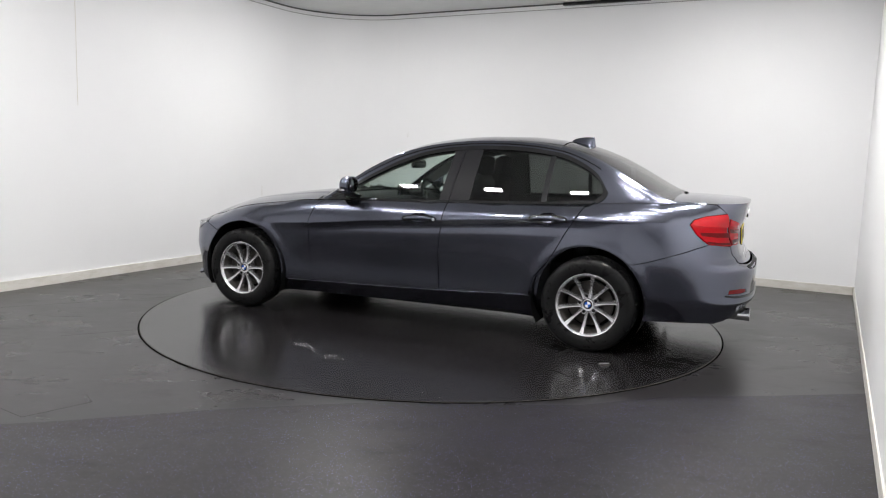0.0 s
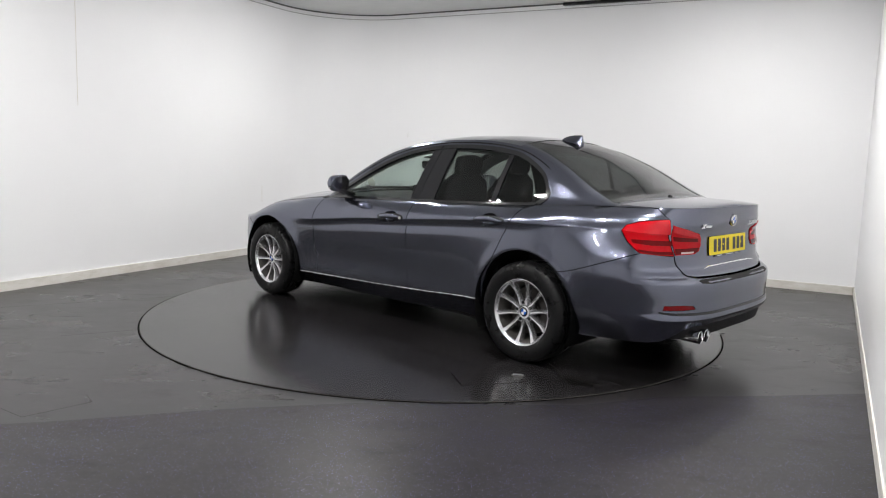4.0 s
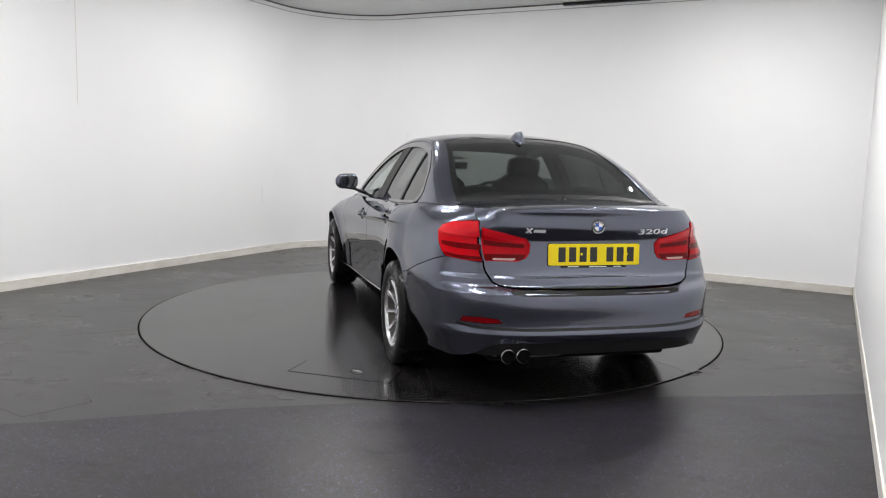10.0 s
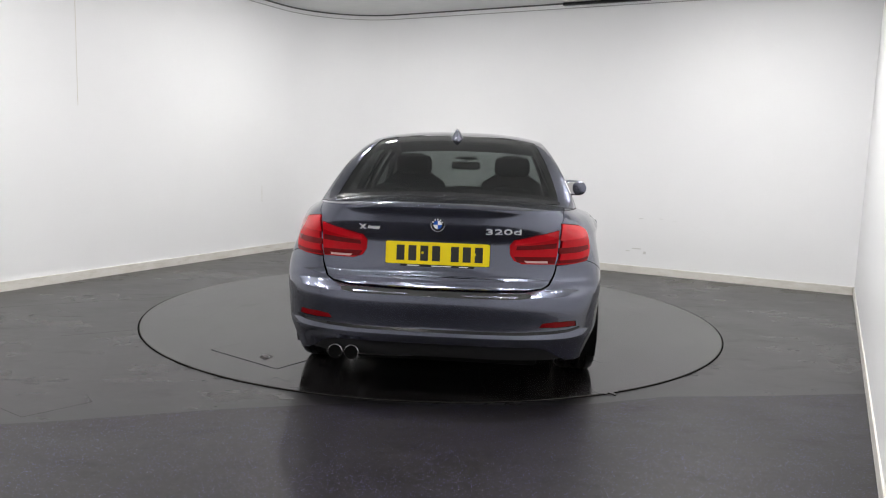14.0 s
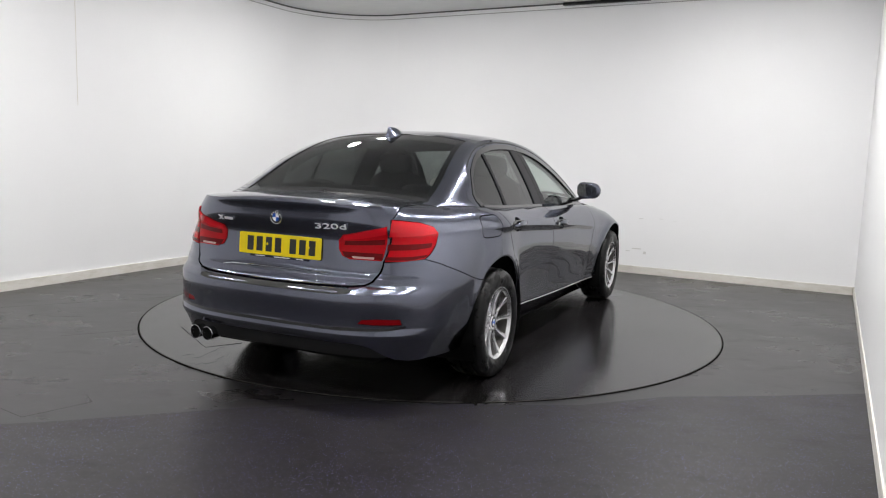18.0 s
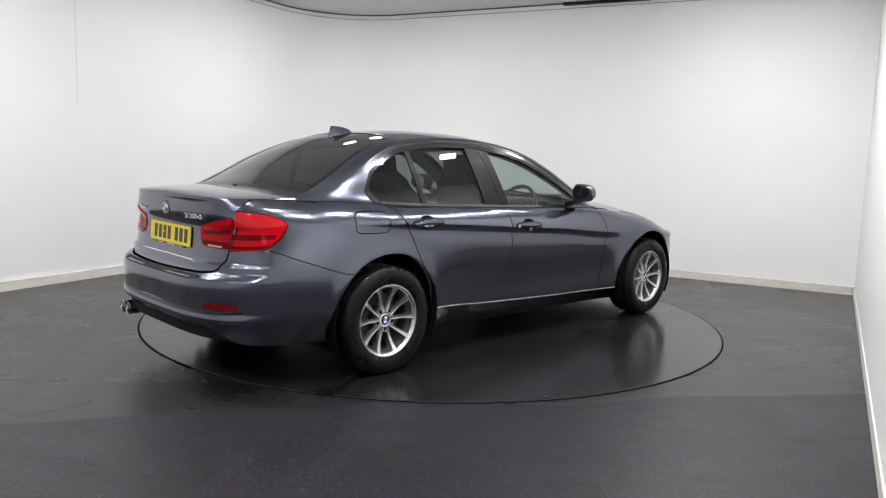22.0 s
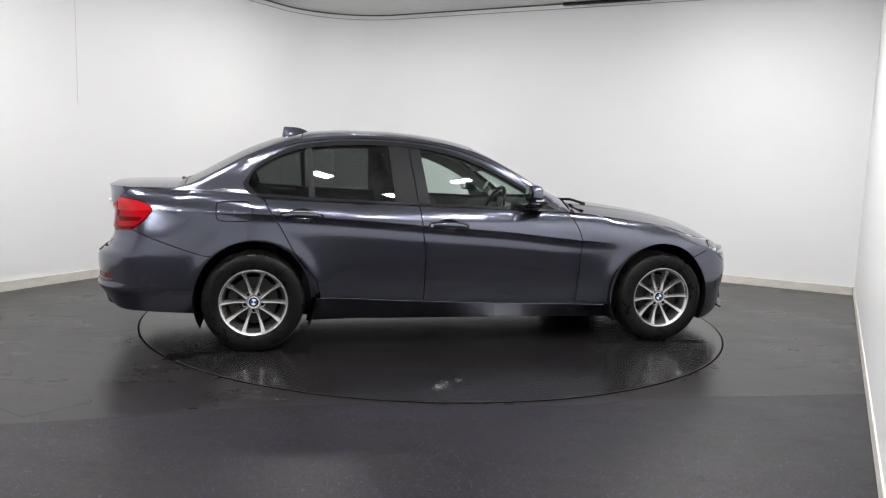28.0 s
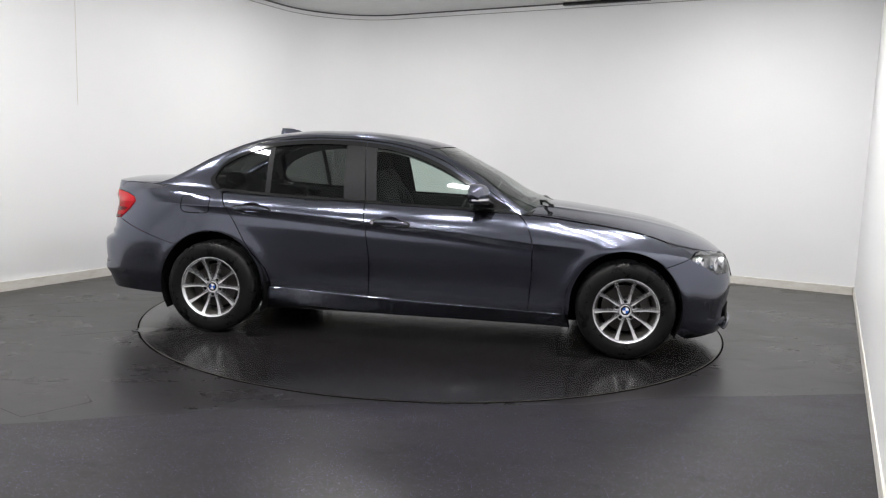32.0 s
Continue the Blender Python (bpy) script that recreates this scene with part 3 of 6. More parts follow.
f_rail = pchip([0.72, 0.63, 0.5, 0.3, 0.1, -0.1, -0.29, -0.5, -0.7, -0.87, -1.0, -1.15, -1.27, -1.47, -1.66, -1.82, -1.92],
               [0.905, 0.965, 1.065, 1.195, 1.290, 1.345, 1.372, 1.387, 1.388, 1.380, 1.367, 1.340, 1.303, 1.218, 1.112, 1.034, 1.007])
f_spine = pchip([0.95, 0.76, 0.54, 0.32, 0.19, 0.10, -0.12, -0.33, -0.55, -0.76, -0.98, -1.2, -1.4, -1.6, -1.75, -1.90],
                [0.955, 1.025, 1.150, 1.262, 1.325, 1.357, 1.400, 1.422, 1.432, 1.432, 1.417, 1.380, 1.312, 1.213, 1.128, 1.052])
f_lead = pchip([0.72, 0.45, 0.03, -0.3, -0.6, -1.1, -1.5, -1.9], [0.23, 0.19, 0.13, 0.04, 0.0, 0.02, -0.02, -0.03])
f_hood = pchip([0.80, 0.98, 1.2, 1.42, 1.65, 1.87, 2.05, 2.12], [0.972, 0.960, 0.935, 0.905, 0.866, 0.800, 0.715, 0.664])
f_deck = pchip([-1.80, -1.95, -2.06, -2.19, -2.305, -2.348], [1.058, 1.054, 1.052, 1.048, 1.042, 1.030])


def cabin_side(x, z):
    """The cabin's side from the belt to the roof rail, on the left."""
    x, z = np.asarray(x, float).ravel(), np.asarray(z, float).ravel()
    d = np.maximum(z - edge_z(x), -0.02)
    return np.stack([x, edge_y(x) - 0.40 * d - 0.34 * d * d, z], 1)


def cabin_top(xr, w):
    """Windscreen, roof and rear window: xr is the station on the roof rail, w runs from -1 to 1 across."""
    xr, w = np.asarray(xr, float).ravel(), np.asarray(w, float).ravel()
    rail = cabin_side(xr, f_rail(xr))
    xc = xr + f_lead(xr)
    zc = f_spine(xc)
    k = np.clip((0.1 - xr) / 0.5, 0, 1) * np.clip((xr + 1.45) / 0.4, 0, 1)
    p = 2.0 + 0.9 * k
    a = np.abs(w)
    return np.stack([rail[:, 0] + (xc - rail[:, 0]) * (1 - a ** 2), rail[:, 1] * w, rail[:, 2] + (zc - rail[:, 2]) * (1 - a ** p)], 1)


def hood_top(s, w):
    s, w = np.asarray(s, float).ravel(), np.asarray(w, float).ravel()
    e = flank(s, f_top(s))
    t = (s - 0.72) / (2.18 - 0.72)
    xc = 0.84 + (2.118 - 0.84) * t
    zc = f_hood(xc)
    a = np.abs(w)
    z = e[:, 2] + (zc - e[:, 2]) * (1 - a ** 2.3)
    z = z + 0.006 * np.exp(-((a - 0.62 + 0.18 * t) / 0.05) ** 2) * np.clip(1.1 - t, 0, 1)
    return np.stack([e[:, 0] + (xc - e[:, 0]) * (1 - a ** 2), e[:, 1] * w, z], 1)


def deck_top(s, w):
    s, w = np.asarray(s, float).ravel(), np.asarray(w, float).ravel()
    e = flank(s, f_top(s))
    t = (s + 1.83) / (-2.5 + 1.83)
    xc = -1.872 + (-2.346 + 1.872) * t
    zc = f_deck(xc)
    a = np.abs(w)
    return np.stack([e[:, 0] + (xc - e[:, 0]) * (1 - a ** 2), e[:, 1] * w, e[:, 2] + (zc - e[:, 2]) * (1 - a ** 2.6)], 1)


def polyline(pts, n):
    """n + 1 points evenly along a line through pts."""
    p = np.array(pts, float)
    d = np.concatenate([[0], np.cumsum(np.hypot(*np.diff(p, axis=0).T))])
    t = np.linspace(0, d[-1], n + 1)
    return np.stack([np.interp(t, d, p[:, 0]), np.interp(t, d, p[:, 1])], 1)


def smoothline(pts, n):
    """As polyline, but rounded through the points."""
    p = np.array(pts, float)
    d = np.concatenate([[0], np.cumsum(np.hypot(*np.diff(p, axis=0).T))])
    t = np.linspace(0, d[-1], n + 1)
    return np.stack([pchip(d, p[:, 0])(t), pchip(d, p[:, 1])(t)], 1)


def sheet(P, gap=0.0, flange=0.0, inward=None):
    """A grid of points as a panel: its rim drawn in by gap and turned inward by flange. inward: where the inside lies."""
    P = np.array(P, float)
    nu, nv = P.shape[0] - 1, P.shape[1] - 1
    c = np.array((0, 0, 0.5)) if inward is None else np.array(inward)
    if gap:
        Q = P.copy()
        for sl, nb in (((0, slice(None)), (1, slice(None))), ((nu, slice(None)), (nu - 1, slice(None))), ((slice(None), 0), (slice(None), 1)), ((slice(None), nv), (slice(None), nv - 1))):
            d = P[nb] - P[sl]
            d /= np.linalg.norm(d, axis=-1, keepdims=True) + 1e-12
            Q[sl] += d * gap
        P = Q
    verts = [tuple(p) for p in P.reshape(-1, 3)]
    idx = lambda i, j: i * (nv + 1) + j
    faces = [(idx(i, j), idx(i + 1, j), idx(i + 1, j + 1), idx(i, j + 1)) for i in range(nu) for j in range(nv)]
    mid = P[nu // 2, nv // 2]
    n = np.cross(P[min(nu // 2 + 1, nu), nv // 2] - mid, P[nu // 2, min(nv // 2 + 1, nv)] - mid)
    sign = 1.0
    if n @ (mid - c) < 0:
        faces = [tuple(reversed(f)) for f in faces]
        sign = -1.0
    if flange:
        loop = [(i, 0) for i in range(nu)] + [(nu, j) for j in range(nv)] + [(i, nv) for i in range(nu, 0, -1)] + [(0, j) for j in range(nv, 0, -1)]
        du = np.gradient(P, axis=0)
        dv = np.gradient(P, axis=1)
        N = np.cross(du, dv) * sign
        N /= np.linalg.norm(N, axis=-1, keepdims=True) + 1e-12
        k = len(verts)
        verts += [tuple(P[i, j] - N[i, j] * flange) for i, j in loop]
        m = len(loop)
        for a in range(m):
            b = (a + 1) % m
            q = (idx(*loop[a]), k + a, k + b, idx(*loop[b]))
            faces.append(q if sign > 0 else tuple(reversed(q)))
    return verts, faces


def arc_line(arch, a0, a1, n):
    cx, cz, r = ARCHES[arch]
    pts = []
    for i in range(n + 1):
        a = radians(a0 + (a1 - a0) * i / n)
        q = r - 0.030 * max(0.0, math.cos(a) if arch == 0 else -math.cos(a)) ** 2
        pts.append((cx + q * math.cos(a), cz + q * math.sin(a)))
    return [(s_at(x, z), z) for x, z in pts]


from mathutils.geometry import delaunay_2d_cdt


def normals(surface, a, b):
    """Outward unit normals of a surface at plane points."""
    e = 1e-3
    n = np.cross(surface(a + e, b) - surface(a - e, b), surface(a, b + e) - surface(a, b - e))
    n /= np.linalg.norm(n, axis=1)[:, None] + 1e-12
    p = surface(a, b)
    out = np.sign(((p - np.array([0, 0, 0.55])) * n * np.array([0.35, 1, 1])).sum(1, keepdims=True))
    return n * out


def dense(outline, step):
    """A closed outline with points no further apart than step."""
    out = []
    n = len(outline)
    for i in range(n):
        p, q = np.array(outline[i], float), np.array(outline[(i + 1) % n], float)
        k = max(1, int(math.ceil(np.hypot(*(q - p)) / step)))
        out += [tuple(p + (q - p) * j / k) for j in range(k)]
    return np.array(out)


def inset(poly, d):
    """A closed outline drawn in by d."""
    nxt, prv = np.roll(poly, -1, 0), np.roll(poly, 1, 0)
    t = nxt - prv
    t /= np.linalg.norm(t, axis=1)[:, None] + 1e-12
    area = 0.5 * np.sum(poly[:, 0] * nxt[:, 1] - nxt[:, 0] * poly[:, 1])
    nrm = np.stack([-t[:, 1], t[:, 0]], 1) * (1 if area > 0 else -1)
    return poly + nrm * d


def inside(poly, pts):
    x, y = pts[:, 0], pts[:, 1]
    res = np.zeros(len(pts), bool)
    n = len(poly)
    for i in range(n):
        (x0, y0), (x1, y1) = poly[i], poly[(i + 1) % n]
        if y0 == y1:
            continue
        c = ((y0 > y) != (y1 > y)) & (x < (x1 - x0) * (y - y0) / (y1 - y0) + x0)
        res ^= c
    return res


def clearance(poly, pts):
    d = np.full(len(pts), 9.0)
    for i in range(len(poly)):
        p, q = poly[i], poly[(i + 1) % len(poly)]
        v = q - p
        t = np.clip(((pts - p) @ v) / (v @ v + 1e-12), 0, 1)
        d = np.minimum(d, np.hypot(*(pts - p - t[:, None] * v).T))
    return d


def flank_points(poly, step):
    """Points inside an outline on the flank, in rows that follow its creases."""
    s0, s1, z0, z1 = poly[:, 0].min(), poly[:, 0].max(), poly[:, 1].min(), poly[:, 1].max()
    out = []
    for s in np.arange(s0, s1 + step, step):
        sw, tp = float(f_swage(s)), float(f_top(s))
        zs = [sw + d for d in (0, 0.007, 0.018, 0.035, 0.055, 0.075, 0.095, 0.115, 0.14)] + [sw - d for d in (0.008, 0.02, 0.035, 0.05, 0.068, 0.09)]
        zs += list(np.arange(sw - 0.115, 0.10, -0.027))
        out += [(s, z) for z in zs if z0 < z < z1 and z < tp - 0.004]
    return np.array(out).reshape(-1, 2)


def tail_points(poly, step):
    """Points inside an outline on the tail, closer where its ledges bend."""
    zs = sorted(set(list(np.arange(0.19, 1.02, 0.028)) + [0.37, 0.378, 0.386, 0.395, 0.403, 0.412, 0.422, 0.432, 0.445, 0.46, 0.585, 0.595, 0.603, 0.610, 0.617, 0.625, 0.633, 0.640, 0.650, 0.660, 0.668, 0.676, 0.690, 0.855, 0.864, 0.873, 0.882, 0.891, 0.90]))
    out = [(s, z) for s in np.arange(poly[:, 0].min(), poly[:, 0].max() + step, step) for z in zs]
    return np.array(out)


def plain_points(poly, step):
    a, b = np.meshgrid(np.arange(poly[:, 0].min(), poly[:, 0].max(), step), np.arange(poly[:, 1].min(), poly[:, 1].max(), step))
    return np.stack([a.ravel(), b.ravel()], 1)


def trimmed(surface, outline, gap=0.0031, flange=0.024, off=0.0, step=0.028, holes=(), rows=None, edge_step=0.016):
    """A panel cut from a surface along an outline, with its rim turned inward. Returns vertices, faces and vertex normals."""
    raw = dense(outline, edge_step)
    poly = inset(raw, gap)
    if surface is flank:
        for mid in (-2.5, 2.18):
            poly[np.abs(raw[:, 0] - mid) < 1e-3, 0] = mid
    loops = [poly] + [inset(dense(h, edge_step), -gap) for h in holes]
    pts = (rows or plain_points)(poly, step)
    keep = inside(poly, pts) & (clearance(poly, pts) > step * 0.30)
    for h in loops[1:]:
        keep &= ~inside(h, pts) & (clearance(h, pts) > step * 0.30)
    pts = pts[keep]
    co, edges = [], []
    for lp in loops:
        k = len(co)
        co += [Vector((float(x), float(y))) for x, y in lp]
        edges += [(k + i, k + (i + 1) % len(lp)) for i in range(len(lp))]
    co += [Vector((float(x), float(y))) for x, y in pts]
    vv, _, ff, _, _, _ = delaunay_2d_cdt(co, edges, [], 0, 1e-5)
    v2 = np.array([(v.x, v.y) for v in vv])
    tri = [tuple(f) for f in ff]
    cen = np.array([v2[list(f)].mean(0) for f in tri])
    ok = inside(poly, cen)
    for h in loops[1:]:
        ok &= ~inside(h, cen)
    tri = [f for f, k in zip(tri, ok) if k]
    P = surface(v2[:, 0], v2[:, 1])
    N = normals(surface, v2[:, 0], v2[:, 1])
    P = P + N * off
    faces = []
    for f in tri:
        a, b, c = (P[i] for i in f[:3])
        faces.append(f if np.cross(b - a, c - a) @ N[f[0]] > 0 else tuple(reversed(f)))
    verts, nrm = [tuple(p) for p in P], [tuple(n) for n in N]
    if flange:
        for lp in loops:
            e = surface(lp[:, 0], lp[:, 1])
            n = normals(surface, lp[:, 0], lp[:, 1])
            e = e + n * off
            t = np.roll(e, -1, 0) - np.roll(e, 1, 0)
            side = np.cross(t, n)
            side /= np.linalg.norm(side, axis=1)[:, None] + 1e-12
            cx = e.mean(0)
            if np.sum(side * (e - cx)) < 0:
                side = -side
            if lp is not poly:
                side = -side
            k, m = len(verts), len(lp)
            verts += [tuple(q) for q in e] + [tuple(q) for q in e - n * flange]
            nrm += [tuple(q) for q in side] * 2
            for i in range(m):
                j = (i + 1) % m
                if surface is flank and abs(e[i][1]) + abs(e[j][1]) < 1e-4:
                    continue
                q = (k + i, k + j, k + m + j, k + m + i)
                a, b, c = (np.array(verts[w]) for w in q[:3])
                faces.append(q if np.cross(b - a, c - a) @ side[i] > 0 else tuple(reversed(q)))
    return verts, faces, nrm


def mirror3(p):
    return [(x, -y, z) for x, y, z in p[0]], [tuple(reversed(f)) for f in p[1]], [(x, -y, z) for x, y, z in p[2]]


def join3(*ps):
    v, f, n = [], [], []
    for a, b, c in ps:
        k = len(v)
        v += a
        f += [tuple(i + k for i in q) for q in b]
        n += c
    return v, f, n


def panel(name, p3, mat, parent, label=""):
    """Links a trimmed panel as a part, shaded by the surface it was cut from."""
    v, f, n = p3
    me = bpy.data.meshes.new(name)
    me.from_pydata(v, [], f)
    me.update()
    me.polygons.foreach_set("use_smooth", [True] * len(me.polygons))
    me.normals_split_custom_set_from_vertices(n)
    ob = new(name, me)
    me.materials.append(mat)
    ob.parent = parent
    if label:
        ob["label"] = label
    return ob


def laid(surface, g, off=0.0):
    """A rectangular grid on a surface with the surface's own normals."""
    a, b = g[..., 0].ravel(), g[..., 1].ravel()
    n = normals(surface, a, b)
    P = surface(a, b) + n * off
    nu, nv = g.shape[0] - 1, g.shape[1] - 1
    faces = []
    for i in range(nu):
        for j in range(nv):
            q = (i * (nv + 1) + j, (i + 1) * (nv + 1) + j, (i + 1) * (nv + 1) + j + 1, i * (nv + 1) + j + 1)
            u = np.cross(P[q[1]] - P[q[0]], P[q[2]] - P[q[0]])
            faces.append(q if u @ n[q[0]] >= 0 else tuple(reversed(q)))
    return [tuple(p) for p in P], faces, [tuple(q) for q in n]


def lid_edge(s):
    return np.interp(s, [LIP_S, -1.85], [1.0, 0.868])


def shared_normal(kind, q):
    """The normal half-way between the two skins that meet along an edge."""
    q = np.asarray(q, float)
    if kind == "rail":
        n = normals(cabin_side, q, f_rail(q)) + normals(cabin_top, q, 0 * q + 0.999)
    elif kind == "belt":
        s = np.array([s_at(x, 0.99) for x in q])
        n = normals(cabin_side, q, edge_z(q) + 0.004) + normals(flank, s, f_top(s) - 0.004)
    else:
        n = normals(deck_top, q, 0 * q + 0.995) + normals(flank, q, f_top(q) - 0.004)
    return n / (np.linalg.norm(n, axis=1)[:, None] + 1e-12)


def soften(p3, g, kind, reach=0.05, count=None):
    """Turns a skin's normals towards the shared ones near an edge, so that the two skins flow into each other."""
    v, f, n = p3
    N = np.array(n)
    P = np.array(v)
    sgn = np.where(P[:, 1:2] < 0, -1.0, 1.0)
    if g is not None:
        q, w = g[..., 0].ravel(), np.abs(g[..., 1].ravel())
        lo = w.min()
        k = np.clip((w - lo) / (1 - lo + 1e-9), 0, 1) ** 1.5
        S = shared_normal(kind, q)
    else:
        q = P[:, 0]
        if kind == "rail":
            k = np.exp(-np.maximum(f_rail(q) - P[:, 2], 0) / reach)
            S = shared_normal(kind, q)
        elif kind == "belt":
            k = np.exp(-np.maximum(P[:, 2] - edge_z(q), 0) / reach)
            S = shared_normal(kind, q)
        else:
            s = np.array([s_at(x, 0.99) for x in q])
            z = f_top(s)
            k = np.exp(-np.maximum(z - P[:, 2], 0) / reach)
            hi = np.clip((-1.36 - q) / 0.05, 0, 1)
            S = np.where((s > -1.80)[:, None], shared_normal("belt", np.minimum(q, -1.3)), shared_normal("deck", np.minimum(s, -1.70)))
            k = k * hi
    if count:
        k = np.where(np.arange(len(k)) < count, k, 0)
    S = S * np.concatenate([np.ones_like(sgn), sgn, np.ones_like(sgn)], 1)
    N = N * (1 - k[:, None]) + S * k[:, None]
    N /= np.linalg.norm(N, axis=1)[:, None] + 1e-12
    return v, f, [tuple(x) for x in N]


def grid_rect(a0, a1, b0, b1, na, nb):
    a, b = np.meshgrid(np.linspace(a0, a1, na + 1), np.linspace(b0, b1, nb + 1), indexing="ij")
    return np.stack([a, b], -1)


def curve(pts, n=24):
    return [tuple(p) for p in smoothline(pts, n)]


def sill_line(s0, s1, n=16, up=0.012):
    return [(s, float(f_sill(s)) + up) for s in np.linspace(s0, s1, n)]


def upper(s0, s1, n=30, drop=0.0):
    return [(s, float(f_top(s)) - drop) for s in np.linspace(s0, s1, n)]


DOOR_FRONT = [(0.775, 0.285), (0.785, 0.40), (0.790, 0.54), (0.790, 0.69), (0.765, 0.80), (0.725, 0.87), (0.690, 0.904)]
DOOR_MID = [(-0.305, 0.305), (-0.300, 0.53), (-0.315, 0.70), (-0.330, 0.80), (-0.345, 0.938)]
DOOR_REAR = [(-0.985, 0.345), (-1.02, 0.46), (-1.11, 0.57), (-1.19, 0.70), (-1.22, 0.76), (-1.30, 0.89), (-1.350, 0.9815)]
nose = lambda pts: [(FRONT_X + FRONT_ARC * max(0.0, (s - FRONT_X) / FRONT_ARC) ** (2 / FRONT_N), z) if s > FRONT_X else (s, z) for s, z in pts]
tail_x = lambda pts: [(s_at(x, z), z) for x, z in pts]
tail_y = lambda pts: [(s_across(y, z), z) for y, z in pts]
BUMPER_SEAM = tail_x([(-1.644, 0.611), (-1.69, 0.612), (-1.76, 0.630), (-1.91, 0.682), (-2.07, 0.740), (-2.150, 0.764)])
LAMP_FRONT = tail_x([(-2.150, 0.764), (-2.105, 0.790), (-2.055, 0.828), (-2.010, 0.885), (-2.030, 0.916), (-2.10, 0.940), (-2.18, 0.951)]) + tail_y([(0.607, 0.956)])
LID_SEAM = tail_y([(0.588, 0.752), (0.578, 0.70), (0.555, 0.658), (0.52, 0.638), (0.44, 0.629), (0.20, 0.624), (0.0, 0.622)])
LIP_S = s_across(0.617, 1.019)
HEADLAMP_LOW = nose([(1.637, 0.668), (1.69, 0.632), (1.745, 0.592), (1.797, 0.563), (1.90, 0.560), (2.02, 0.580), (2.05, 0.61)])
HEADLAMP_HIGH = nose([(2.05, 0.655), (1.95, 0.676), (1.86, 0.692), (1.78, 0.700), (1.71, 0.695), (1.637, 0.668)])

f_window_top = pchip([0.66, 0.50, 0.30, 0.10, -0.09, -0.29, -0.52, -0.67, -0.87, -1.06, -1.12, -1.25, -1.33, -1.40, -1.44],
                     [0.915, 0.998, 1.115, 1.215, 1.281, 1.318, 1.335, 1.337, 1.328, 1.305, 1.294, 1.245, 1.203, 1.150, 1.085])
KINK = [(-1.44, 1.085), (-1.452, 1.055), (-1.44, 1.03), (-1.40, 0.998), (-1.365, 0.986)]


def window_top(x0, x1, n=40, down=0.0):
    return [(x, float(f_window_top(x)) - down) for x in np.linspace(x0, x1, n)]


def belt(x0, x1, n=30, up=0.0):
    return [(x, float(edge_z(x)) + up) for x in np.linspace(x0, x1, n)]


def superellipse(cx, cz, a, b, p=2.6, n=40, tilt=0.0):
    out = []
    for i in range(n):
        t = 2 * math.pi * i / n
        x, z = a * math.copysign(abs(math.cos(t)) ** (2 / p), math.cos(t)), b * math.copysign(abs(math.sin(t)) ** (2 / p), math.sin(t))
        out.append((cx + x, cz + z + tilt * x))
    return out


def loft(rings, cap=True):
    """Closed rings of equal count joined into a skin."""
    n = len(rings[0])
    v = [tuple(p) for r in rings for p in r]
    f = []
    for i in range(len(rings) - 1):
        for j in range(n):
            f.append((i * n + j, i * n + (j + 1) % n, (i + 1) * n + (j + 1) % n, (i + 1) * n + j))
    if cap:
        f.append(tuple(reversed(range(n))))
        f.append(tuple(range((len(rings) - 1) * n, len(rings) * n)))
    # faces look outward: the skin's signed volume is positive
    P = np.array(v, float)
    P = P - P.mean(0)
    vol = sum(float(np.dot(P[q[0]], np.cross(P[q[i]], P[q[i + 1]]))) for q in f for i in range(1, len(q) - 1))
    if vol < 0:
        f = [tuple(reversed(q)) for q in f]
    return v, f


def bowl(cs, cz, a, b, depth):
    """The dished recess behind a door handle, cut to the same outline as the door's hole."""
    rim = np.array(superellipse(cs, cz, a, b, 2.0, 36, -0.03))
    v, f, rings = [], [], 6
    n0 = normals(flank, rim[:, 0], rim[:, 1])
    for k in range(rings):
        q = k / (rings - 1)
        r = np.array([cs, cz]) + (rim - np.array([cs, cz])) * (1 - 0.92 * q)
        p = flank(r[:, 0], r[:, 1]) - n0 * (0.004 + depth * math.sin(q * math.pi / 2) ** 0.7)
        v += [tuple(x) for x in p]
    m = len(rim)
    for k in range(rings - 1):
        for j in range(m):
            f.append((k * m + j, (k + 1) * m + j, (k + 1) * m + (j + 1) % m, k * m + (j + 1) % m))
    f.append(tuple((rings - 1) * m + j for j in range(m)))
    return v, f


HANDLES = {"front_door": (-0.155, 0.815), "rear_door": (-1.110, 0.872)}


def handle_shape(cs, cz):
    """A bowed grip bar with rounded, tapering ends, tilted with the body's crease."""
    rings = []
    for i in range(15):
        q = i / 14
        s = cs - 0.122 + 0.244 * q
        z = cz - 0.03 * (s - cs) - 0.002
        taper = max(0.12, math.sin(math.pi * min(max(q, 0.03), 0.97)) ** 0.45)
        base = flank([s], [z])[0]
        nn = normals(flank, np.array([s]), np.array([z]))[0]
        stand = 0.004 + 0.022 * math.sin(math.pi * q) ** 0.5
        cen = base + nn * stand
        ring_pts = []
        for j in range(12):
            a = 2 * math.pi * j / 12
            ring_pts.append(tuple(cen + nn * (0.009 * taper * math.cos(a)) + np.array([0, 0, 1]) * (0.0185 * taper * math.sin(a))))
        rings.append(ring_pts)
    return loft(rings)


